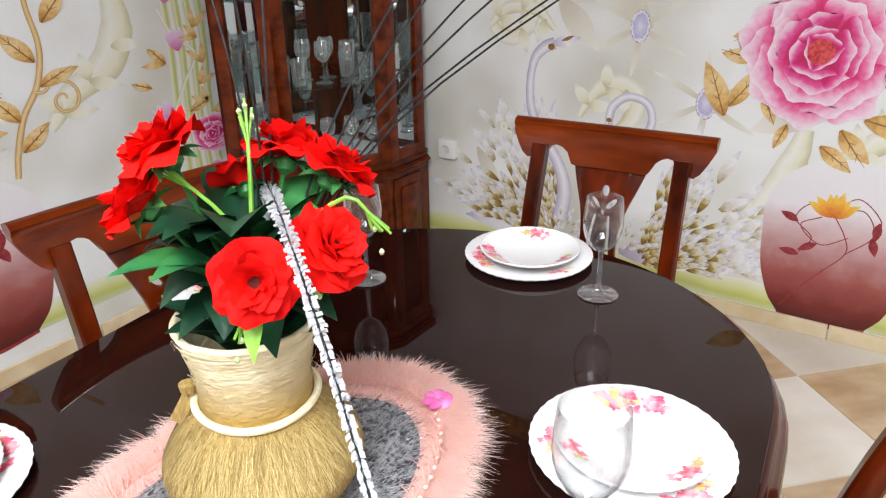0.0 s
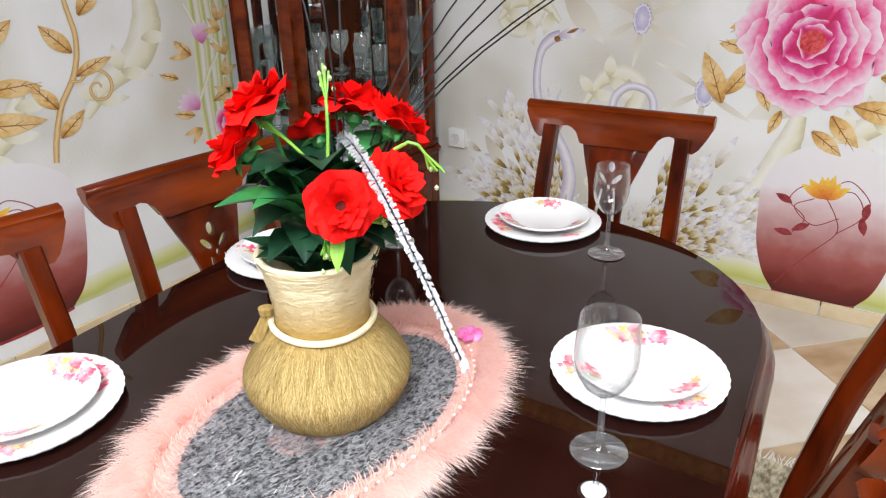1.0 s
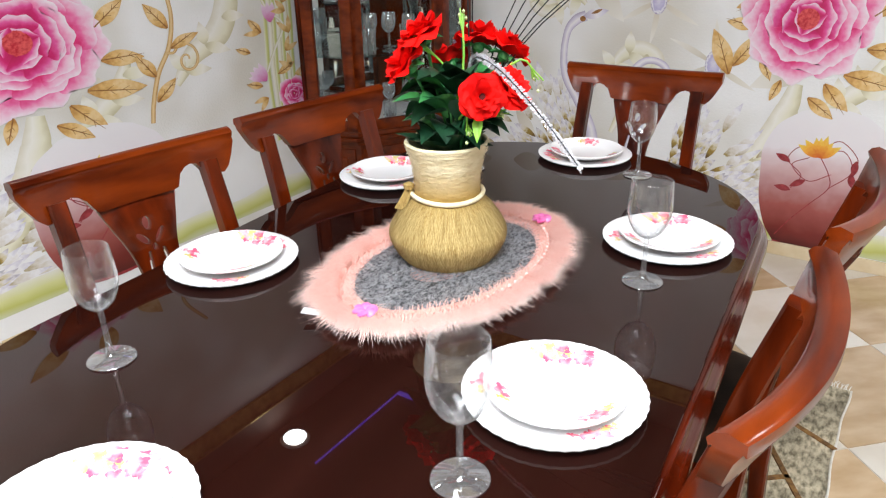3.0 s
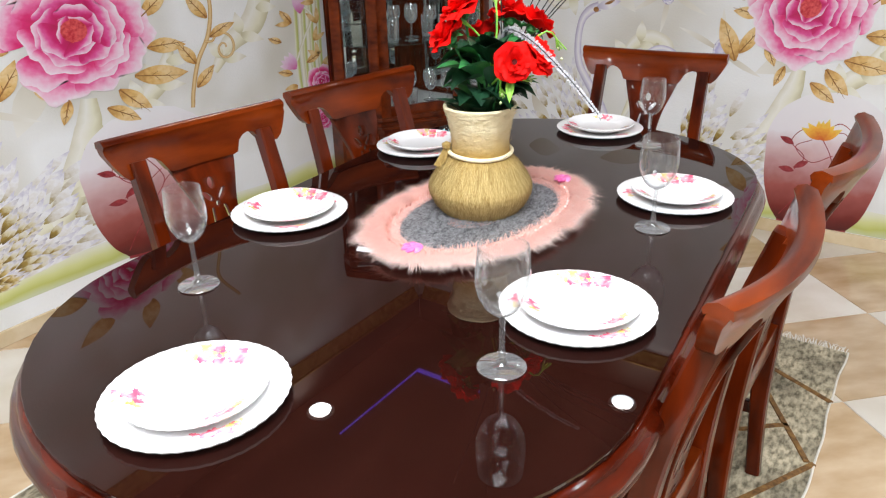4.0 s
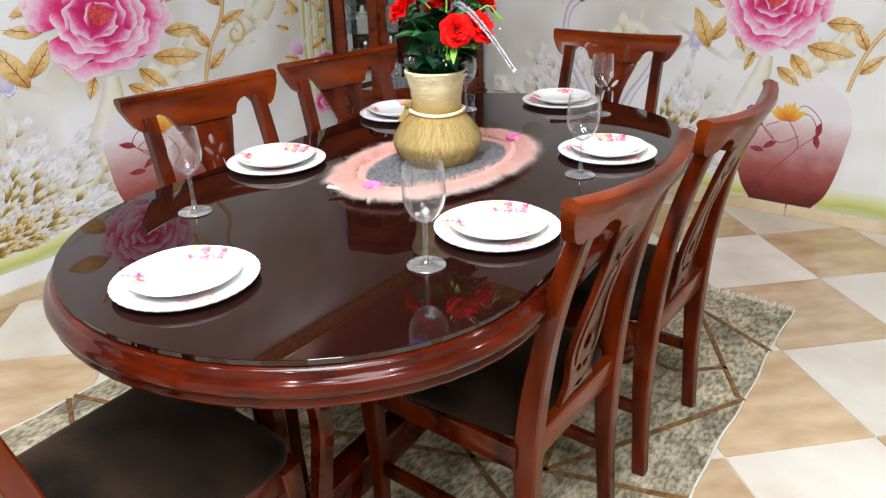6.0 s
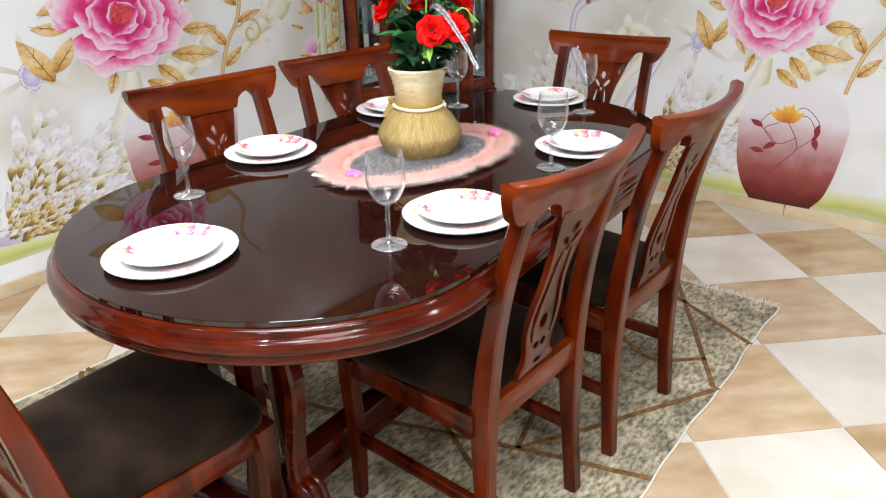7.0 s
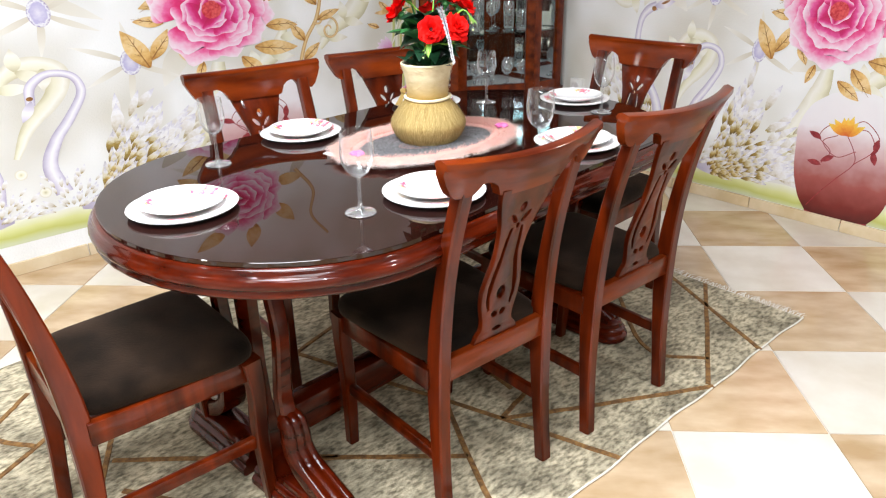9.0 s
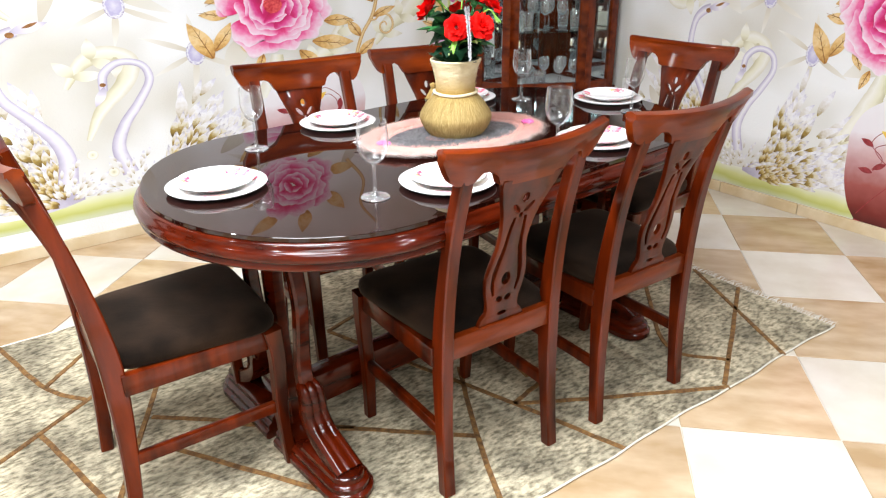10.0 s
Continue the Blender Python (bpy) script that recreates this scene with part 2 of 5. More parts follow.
def spin(profile, n=40, wave=0.0, waves=0, z_wave=0.0):
    """A body of revolution from (radius, height) pairs; the rim may be scalloped."""
    rings = []
    for r, z in profile:
        ring = []
        for i in range(n):
            a = 2 * math.pi * i / n
            k = 1 + wave * math.cos(waves * a) * (r / max(p[0] for p in profile)) ** 3
            ring.append((max(r, 1e-4) * k * math.cos(a), max(r, 1e-4) * k * math.sin(a), z))
        rings.append(ring)
    return loft(rings)


def tube(points, radii, n=8, flat=1.0):
    """A round bar along points; radii one or one a point."""
    pts = [Vector(p) for p in points]
    if not isinstance(radii, (list, tuple)):
        radii = [radii] * len(pts)
    rings, ref = [], None
    for i, p in enumerate(pts):
        d = (pts[min(i + 1, len(pts) - 1)] - pts[max(i - 1, 0)]).normalized()
        if ref is None:
            ref = d.orthogonal().normalized()
        ref = (ref - d * ref.dot(d)).normalized()
        s = d.cross(ref)
        rings.append([p + radii[i] * (math.cos(2 * math.pi * k / n) * ref + flat * math.sin(2 * math.pi * k / n) * s) for k in range(n)])
    return loft(rings)


def bend(keys, n):
    """n points of a smooth line through the keys (Catmull-Rom)."""
    k = [Vector(p) for p in keys]
    k = [2 * k[0] - k[1]] + k + [2 * k[-1] - k[-2]]
    out = []
    for i in range(n):
        s = i / (n - 1) * (len(k) - 3)
        j = min(int(s), len(k) - 4)
        u = s - j
        a, b, c, d = k[j:j + 4]
        out.append(0.5 * (2 * b + (c - a) * u + (2 * a - 5 * b + 4 * c - d) * u * u + (3 * b - a - 3 * c + d) * u ** 3))
    return out


def bar(points, width, depth, bevel=0.004):
    """A square-edged bar whose path lies in the YZ plane; width along X, depth across the path."""
    pts = [Vector(p) for p in points]
    if not isinstance(depth, (list, tuple)):
        depth = [depth] * len(pts)
    if not isinstance(width, (list, tuple)):
        width = [width] * len(pts)
    rings = []
    for i, p in enumerate(pts):
        d = (pts[min(i + 1, len(pts) - 1)] - pts[max(i - 1, 0)]).normalized()
        s = d.cross(Vector((1, 0, 0))).normalized()
        w, h, b = width[i] / 2, depth[i] / 2, bevel
        ring = []
        for sx, sy in ((1, 1), (-1, 1), (-1, -1), (1, -1)):
            first, second = ((w, h - b), (w - b, h)) if sx * sy > 0 else ((w - b, h), (w, h - b))
            for a, c in (first, second):
                ring.append(p + Vector((sx * a, 0, 0)) + s * (sy * c))
        rings.append(ring)
    return loft(rings)


def sheet(outline, holes, thick, bevel=0.0):
    """A flat board cut to an outline with holes, in the XY plane."""
    cu = bpy.data.curves.new("cut", "CURVE")
    cu.dimensions, cu.fill_mode, cu.extrude, cu.bevel_depth, cu.bevel_resolution = "2D", "BOTH", thick / 2 - bevel, bevel, 1
    cu.offset = -bevel
    for loop in [outline, *holes]:
        sp = cu.splines.new("POLY")
        sp.points.add(len(loop) - 1)
        for p, (x, y) in zip(sp.points, loop):
            p.co = (x, y, 0, 1)
        sp.use_cyclic_u = True
    ob = bpy.data.objects.new("cut", cu)
    me = bpy.data.meshes.new_from_object(ob)
    bpy.data.objects.remove(ob)
    bpy.data.curves.remove(cu)
    bm = bmesh.new()
    bm.from_mesh(me)
    bpy.data.meshes.remove(me)
    bmesh.ops.remove_doubles(bm, verts=bm.verts[:], dist=1e-5)
    return bm


def oval(cx, cy, rx, ry, n=16, turn=0.0):
    c, s = math.cos(turn), math.sin(turn)
    return [(cx + rx * math.cos(a) * c - ry * math.sin(a) * s, cy + rx * math.cos(a) * s + ry * math.sin(a) * c)
            for a in (2 * math.pi * i / n for i in range(n))]


def merge(*bms):
    out = bmesh.new()
    for b in bms:
        me = bpy.data.meshes.new("tmp")
        b.to_mesh(me)
        b.free()
        out.from_mesh(me)
        bpy.data.meshes.remove(me)
    return out


def moved(bm, m):
    bm.transform(m)
    return bm


# ---- setting ----
floor = tagged(part("floor", box(WX - 0.2, EX + 0.2, SY - 0.2, NY + 0.2, -0.12, -0.004), GROUT, smooth=False),
               "floor of diagonal pale and beige ceramic tiles", "floor", kind="structure")
wall_n = tagged(part("wall_north", box(WX - 0.2, EX + 0.2, NY, NY + 0.2, 0, CEIL), WALL, smooth=False),
                "pale textured wall with a printed mural", "wall", kind="structure")
wall_w = tagged(part("wall_west", box(WX - 0.2, WX, SY - 0.2, NY, 0, CEIL), WALL, smooth=False),
                "pale textured wall with a printed mural", "wall", kind="structure")
# east and south walls are unseen; their tone is lowered to cut bounced light
tagged(part("wall_east", box(EX, EX + 0.2, SY - 0.2, NY, 0, CEIL), PLASTER, smooth=False), "unseen beige plaster wall, toned down to cut bounced light", "wall", kind="structure")
tagged(part("wall_south", box(WX, EX, SY - 0.2, SY, 0, CEIL), PLASTER, smooth=False), "unseen beige plaster wall, toned down to cut bounced light", "wall", kind="structure")
tagged(part("ceiling", box(WX - 0.2, EX + 0.2, SY - 0.2, NY + 0.2, CEIL, CEIL + 0.15), CEILING, smooth=False),
       "plain brown ceiling with recessed downlights", "ceiling", kind="structure")

# gilt cornice along the walls, with brown boards from it up to the ceiling
GILT = mat("gilt", (0.42, 0.24, 0.05), 0.35, 0.5, (0.62, 0.40, 0.12), 30, 0.2, 90)
RAIL = 2.475
cornice = [(0.0, -0.075), (0.012, -0.072), (0.016, -0.055), (0.036, -0.030), (0.040, -0.012), (0.052, -0.008), (0.052, -0.0005), (0.0, -0.0005)]
for name, ends in (("trim_north", [(WX + 0.06, NY - 0.0005, 0, -1), (EX - 0.01, NY - 0.0005, 0, -1)]), ("trim_west", [(WX + 0.0005, SY + 0.01, 1, 0), (WX + 0.0005, NY - 0.06, 1, 0)])):
    tagged(part(name, loft([[(x + dx * o, y + dy * o, RAIL + z) for o, z in cornice] for x, y, dx, dy in ends]), GILT, angle=30),
           "gilt moulded cornice high on the wall", "cornice", kind="structure")

# boards added to keep bright wall tops out of the table's reflections
tagged(part("trim_north", box(WX + 0.021, EX - 0.01, NY - 0.02, NY - 0.0005, RAIL + 0.0005, CEIL - 0.0005, 0.002), CEILING, smooth=False), "brown board added above the cornice to darken the wall top", "frieze", kind="structure")
tagged(part("trim_west", box(WX + 0.0005, WX + 0.02, SY + 0.01, NY - 0.021, RAIL + 0.0005, CEIL - 0.0005, 0.002), CEILING, smooth=False), "brown board added above the cornice to darken the wall top", "frieze", kind="structure")

# ---- lamps ----
LAMP_GLOW = glow("lamp_glow", (1.0, 0.97, 0.93), 30.0)
STRIP_GLOW = glow("strip_glow", (0.10, 0.04, 1.0), 2.2)


def downlight():
    ob = new("downlight")
    part("trim_ring", spin([(0.052, 0.0), (0.075, -0.004), (0.078, 0.0), (0.075, 0.006), (0.052, 0.006)], 28), WHITE_PLASTIC, ob)
    part("diffuser", spin([(0.0, -0.002), (0.051, -0.002), (0.051, 0.003), (0.0, 0.003)], 28), LAMP_GLOW, ob)
    return tagged(ob, "round white recessed ceiling downlight, switched on", "downlight", "ceiling downlights")


first = downlight()
# first two placed from their table reflections; the rest are unseen, added for light
spots = [(-1.66, 1.035, 1.4), (-0.3, 1.98, 0.5), (-1.62, -0.6, 3.5), (1.3, 1.9, 0.8), (-1.62, -2.2, 2.0), (2.4, 0.4, 11.0), (0.7, -1.0, 9.0), (1.0, -2.6, 9.0), (-0.3, -2.4, 3.0), (2.5, -1.6, 9.0), (1.5, 0.5, 6.0)]
for i, (x, y, watts) in enumerate(spots):
    d = first if i == 0 else copy_thing(first, pose(x, y, CEIL - 0.006))
    d.matrix_basis = pose(x, y, CEIL - 0.006)
    la = bpy.data.lights.new("downlight_beam", "AREA")
    la.shape, la.size, la.energy, la.color, la.spread = "DISK", 0.12, watts, (0.915, 0.985, 1.05), radians(150)
    lo = new("downlight_beam", la)
    lo.matrix_basis = pose(x, y, CEIL - 0.02)


# unseen ceiling panels, added behind the camera to fill the room with light
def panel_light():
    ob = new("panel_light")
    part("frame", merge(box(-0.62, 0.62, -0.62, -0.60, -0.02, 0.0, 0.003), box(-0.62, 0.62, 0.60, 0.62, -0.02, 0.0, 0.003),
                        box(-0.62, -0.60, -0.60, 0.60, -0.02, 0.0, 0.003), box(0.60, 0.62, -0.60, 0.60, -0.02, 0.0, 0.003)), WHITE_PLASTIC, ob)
    part("diffuser", box(-0.598, 0.598, -0.598, 0.598, -0.012, -0.002), glow("fill_glow", (1.0, 0.98, 0.96), 1.5), ob, smooth=False)
    return tagged(ob, "unseen square ceiling panel added as fill light", "ceiling light", "ceiling panel lights")


FILL_PANELS = [(0.66, -1.36, 96.0), (2.1, -1.9, 32.0)]
first_fill = panel_light()
for i, (x, y, watts) in enumerate(FILL_PANELS):
    d = first_fill if i == 0 else copy_thing(first_fill, pose(x, y, CEIL))
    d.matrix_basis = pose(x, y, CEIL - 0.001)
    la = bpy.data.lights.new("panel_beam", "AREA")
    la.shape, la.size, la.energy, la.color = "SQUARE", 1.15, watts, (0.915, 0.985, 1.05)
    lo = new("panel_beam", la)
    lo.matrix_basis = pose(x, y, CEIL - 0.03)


# violet strip of the stepped ceiling's edge, over the far corner
strip = new("ceiling_strip")
part("run", box(-1.446, -1.440, 0.95, 1.66, CEIL - 0.012, CEIL - 0.0005, 0.002), STRIP_GLOW, strip)
part("run", box(-1.440, -1.02, 1.632, 1.66, CEIL - 0.012, CEIL - 0.0005, 0.002), STRIP_GLOW, strip)
tagged(strip, "thin violet light strip along the ceiling edge", "light strip")


# ---- table ----
TCX, TCY = 0.018, -0.065
HALF, STRAIGHT, ARC = 0.474, 0.452, 0.415


def table_ring(off, z, n=28):
    """The table's outline, off metres outside the glass edge: straight sides with oval ends."""
    ring = []
    for end in (-1, 1):
        for i in range(n + 1):
            a = math.pi * i / n + (math.pi if end < 0 else 0)
            x, y = math.cos(a), math.sin(a)
            p = Vector((HALF * x, ARC * y, 0))
            nrm = Vector((x / HALF, y / ARC, 0)).normalized()
            p += nrm * off
            ring.append((p.x, p.y + end * STRAIGHT, z))
    return ring


table = new("dining_table")
table.matrix_basis = pose(TCX, TCY, 0, 0, 0, 4.2)
edge = [(-0.04, 0.772), (0.002, 0.774), (0.008, 0.772), (0.011, 0.766), (0.012, 0.761), (0.018, 0.757), (0.023, 0.750), (0.025, 0.742), (0.022, 0.734),
        (0.016, 0.731), (0.017, 0.727), (0.020, 0.723), (0.018, 0.716), (0.008, 0.711), (-0.02, 0.709), (-0.04, 0.709)]
part("tabletop", loft([table_ring(o, z) for o, z in edge]), EDGE, table, "moulded mahogany edge, highly polished", angle=60)
part("glass_top", loft([table_ring(o, z) for o, z in ((-0.02, 0.7745), (0.0, 0.7745), (0.0016, 0.7755), (0.0016, 0.7842), (0.0008, TOP), (-0.02, TOP))]),
     TABLE_GLASS, table, "dark reflective glass sheet", angle=30)
part("apron", loft([table_ring(o, z) for o, z in ((-0.10, 0.708), (-0.10, 0.67), (-0.12, 0.665), (-0.125, 0.708))]), WOOD, table)

for py in (-0.60, 0.62):
    # upright: a waisted board across the table, thicker at head and foot
    prof = [(0.11, 0.70), (0.10, 0.64), (0.085, 0.56), (0.08, 0.46), (0.08, 0.34), (0.10, 0.24), (0.14, 0.17), (0.14, 0.05)]
    rings = []
    for w, z in prof:
        w, t = w * 0.36, 0.026
        rings.append([(-w, py - t + 0.012, z), (-w + 0.02, py - t, z), (w - 0.02, py - t, z), (w, py - t + 0.012, z),
                      (w, py + t - 0.012, z), (w - 0.02, py + t, z), (-w + 0.02, py + t, z), (-w, py + t - 0.012, z)])
    part("upright", loft(rings), EDGE, table)
    for sx in (-1, 1):
        # slim S-shaped post, then a ribbed scroll down on to the foot
        post_line = bend([(sx * 0.098, 0, 0.70), (sx * 0.120, 0, 0.61), (sx * 0.138, 0, 0.50), (sx * 0.126, 0, 0.39), (sx * 0.116, 0, 0.30), (sx * 0.134, 0, 0.215)], 20)
        rings = []
        for i, p in enumerate(post_line):
            w, t2 = 0.025 - 0.006 * math.sin(math.pi * i / 19), 0.017
            rings.append([(p.x - t2, py - w + 0.006, p.z), (p.x - t2 + 0.006, py - w, p.z), (p.x + t2 - 0.006, py - w, p.z), (p.x + t2, py - w + 0.006, p.z),
                          (p.x + t2, py + w - 0.006, p.z), (p.x + t2 - 0.006, py + w, p.z), (p.x - t2 + 0.006, py + w, p.z), (p.x - t2, py + w - 0.006, p.z)])
        part("post", loft(rings), EDGE, table)
        line = bend([(0.124, 0, 0.252), (0.152, 0, 0.243), (0.164, 0, 0.210), (0.168, 0, 0.172), (0.195, 0, 0.138), (0.248, 0, 0.112), (0.318, 0, 0.080)], 30)
        rings = []
        for i, p in enumerate(line):
            d = (line[min(i + 1, 29)] - line[max(i - 1, 0)]).normalized()
            nn = Vector((d.z, 0, -d.x))
            w = 0.029 + 0.010 * i / 29
            ring = []
            for k in range(17):
                u = -1 + 2 * k / 16
                ring.append(p + Vector((0, u * w, 0)) - nn * (0.010 + 0.005 * abs(math.cos(u * math.pi * 1.5)) - 0.005 * u ** 6))
            ring += [p + Vector((0, w, 0)) + nn * 0.030, p + Vector((0, -w, 0)) + nn * 0.030]
            rings.append([(sx * q.x, py + q.y, max(q.z, 0.045)) for q in ring])
        part("scroll_bracket", loft(rings), EDGE, table)
        # stepped foot with a rounded end
        rings = []
        for o, z in ((0.0, 0.0), (0.006, 0.006), (0.006, 0.022), (0.0, 0.028), (-0.004, 0.030), (-0.004, 0.044), (-0.010, 0.050), (-0.016, 0.052), (-0.018, 0.066), (-0.026, 0.072)):
            r = 0.062 + o
            arc = [(0.302 + r * math.cos(a), r * math.sin(a)) for a in (-math.pi / 2 + math.pi * i / 14 for i in range(15))]
            rings.append([(sx * x, py + y, z + 0.008) for x, y in [(0.02, -r), *arc, (0.02, r)]])
        part("foot", loft(rings), EDGE, table)
part("stretcher", box(-0.035, 0.035, -0.57, 0.59, 0.09, 0.19, 0.008), EDGE, table)
tagged(table, "oval-ended polished mahogany dining table with dark glass top", "dining table")


# ---- chairs ----
def chair():
    ob = new("dining_chair")
    post = bend([(0, -0.205, 0.0), (0, -0.188, 0.22), (0, -0.183, 0.42), (0, -0.196, 0.58), (0, -0.224, 0.74), (0, -0.266, 0.895)], 22)
    for sx in (-1, 1):
        pts = [Vector((sx * (0.177 - 0.015 * p.z / 0.9), p.y, p.z)) for p in post]
        part("back_post", bar(pts, 0.034, [0.034 + 0.016 * math.exp(-((p.z - 0.42) / 0.2) ** 2) for p in pts], 0.004), WOOD, ob)
        leg = bend([(sx * 0.178, 0.205, 0.0), (sx * 0.181, 0.196, 0.18), (sx * 0.186, 0.20, 0.34), (sx * 0.188, 0.192, 0.43)], 12)
        part("front_leg", bar(leg, [0.030 + 0.012 * i / 11 for i in range(12)], [0.030 + 0.016 * (i / 11) ** 1.5 for i in range(12)], 0.004), WOOD, ob)
        part("seat_rail", box(sx * 0.184 - 0.011, sx * 0.184 + 0.011, -0.17, 0.18, 0.375, 0.43, 0.003), WOOD, ob)
        part("stretcher", box(sx * 0.180 - 0.009, sx * 0.180 + 0.009, -0.18, 0.195, 0.175, 0.208, 0.003), WOOD, ob)
    part("seat_rail", box(-0.172, 0.172, 0.182, 0.204, 0.375, 0.43, 0.003), WOOD_H_LIT, ob)
    part("seat_rail", box(-0.165, 0.165, -0.200, -0.176, 0.395, 0.455, 0.003), WOOD_H_LIT, ob)
    # padded seat, wider in front
    rings = []
    for k, z in ((0.965, 0.428), (1.0, 0.436), (1.012, 0.452), (1.0, 0.466), (0.95, 0.476), (0.85, 0.482), (0.6, 0.487), (0.3, 0.489), (0.02, 0.49)):
        ring = []
        for i in range(40):
            a = 2 * math.pi * i / 40
            c, s = math.cos(a), math.sin(a)
            e = 0.26 if k > 0.5 else 0.5
            x = math.copysign(abs(c) ** e, c)
            y = math.copysign(abs(s) ** e, s)
            w = 0.178 + 0.030 * (y + 1) / 2
            ring.append((x * w * k, 0.018 + y * 0.196 * k, z))
        rings.append(ring)
    part("seat", loft(rings), SUEDE, ob, "dark brown suede seat pad", angle=70)
    # crest rail: bowed, flared ends, stepped lower edge
    rings = []
    n = 36
    for i in range(n + 1):
        u = -1 + 2 * i / n
        au = abs(u)
        top = 0.941 + 0.010 * u * u
        if au > 0.84:
            low = 0.866 + 0.058 * ((au - 0.84) / 0.16) ** 1.4
        elif au > 0.68:
            low = 0.866
        elif au > 0.58:
            low = 0.866 + 0.030 * math.sin((0.68 - au) / 0.10 * math.pi / 2)
        elif au > 0.46:
            low = 0.896 - 0.010 * ((0.58 - au) / 0.12)
        elif au > 0.38:
            low = 0.886 - 0.034 * (0.46 - au) / 0.08
        else:
            low = 0.852
        y = -0.246 - 0.046 * (1 - u * u)
        x = u * 0.227
        tilt = 0.42
        ring = []
        for dy, z in ((0.012, low), (0.014, (low + top) / 2), (0.016, top - 0.016), (0.022, top - 0.008), (0.020, top - 0.001), (0.010, top + 0.003),
                      (-0.010, top - 0.003), (-0.016, top - 0.016), (-0.012, (low + top) / 2), (-0.011, low)):
            ring.append((x, y + dy - (z - 0.87) * tilt, z))
        rings.append(ring)
    part("crest_rail", loft(rings), WOOD_H_LIT, ob, angle=50)
    # pierced splat
    half = [(0.072, 0.0), (0.062, 0.02), (0.050, 0.035), (0.049, 0.06), (0.058, 0.10), (0.060, 0.14), (0.052, 0.18), (0.043, 0.22), (0.043, 0.26), (0.052, 0.31), (0.068, 0.355), (0.080, 0.39), (0.084, 0.41)]
    smooth_half = [(p.x, p.y) for p in bend([(x, y, 0) for x, y in half], 40)]
    outline = smooth_half + [(-x, y) for x, y in smooth_half[::-1]]
    holes = [oval(0, 0.352, 0.009, 0.013), oval(0.018, 0.325, 0.0062, 0.017, turn=-0.75), oval(-0.018, 0.325, 0.0062, 0.017, turn=0.75),
             oval(0, 0.305, 0.005, 0.007), oval(0, 0.125, 0.013, 0.018), oval(0.013, 0.068, 0.010, 0.008, turn=0.6), oval(-0.013, 0.068, 0.010, 0.008, turn=-0.6), oval(0, 0.025, 0.014, 0.005)]
    for sx in (-1, 1):
        slot = [(0.012, 0.30), (0.016, 0.26), (0.019, 0.21), (0.029, 0.165), (0.036, 0.12), (0.031, 0.085), (0.036, 0.082), (0.045, 0.11), (0.045, 0.15), (0.036, 0.19), (0.027, 0.23), (0.024, 0.27), (0.019, 0.30)]
        holes.append([(sx * x, y) for x, y in slot])
    bm = sheet(outline, holes, 0.014, 0.0015)
    bmesh.ops.subdivide_edges(bm, edges=[e for e in bm.edges if e.calc_length() > 0.05], cuts=3)
    for v in bm.verts:
        z = 0.453 + v.co.y
        y = -0.186 - 0.028 * (v.co.y / 0.41) - 0.076 * (v.co.y / 0.41) ** 2
        v.co = (v.co.x, y - v.co.z, z)
    part("splat", bm, WOOD, ob, "pierced vase-shaped splat", angle=30)
    return tagged(ob, "polished mahogany dining chair with dark brown suede seat", "chair", "chairs round the table")


CHAIRS = [(0.331, -0.257, 88.5), (0.353, 0.277, 88.5), (-0.319, -0.257, -95), (-0.311, 0.249, -97), (-0.002, 0.802, 183.5), (-0.02, -0.915, -1)]
base_chair = chair()
base_chair.matrix_basis = pose(CHAIRS[0][0], CHAIRS[0][1], 0.008, 0, 0, CHAIRS[0][2])
for x, y, r in CHAIRS[1:]:
    copy_thing(base_chair, pose(x, y, 0.008, 0, 0, r))


# ---- tableware ----
def bloom_decal(cx, cy, size, seed):
    """A small painted spray: petals and leaves laid on the rim."""
    rnd = random.Random(seed)
    bm = bmesh.new()
    for k in range(13):
        a, d = rnd.uniform(0, 6.28), rnd.uniform(0, size)
        for q in range(4):
            b = q * 1.57 + rnd.random()
            r = size * rnd.uniform(0.16, 0.30)
            px, py = cx + d * 1.7 * math.cos(a) + r * 0.6 * math.cos(b), cy + d * 0.7 * math.sin(a) + r * 0.6 * math.sin(b)
            vs = [bm.verts.new((x, y, 0)) for x, y in oval(px, py, r, r * 0.55, 8, b)]
            bm.faces.new(vs)
    return bm


DECAL_PINK = mat("decal_pink", (0.80, 0.10, 0.18), 0.15, 0, (0.88, 0.45, 0.50), 60, spread=(0.4, 0.6))
DECAL_GREEN = mat("decal_leaf", (0.55, 0.50, 0.10), 0.15, 0, (0.80, 0.60, 0.35), 60)


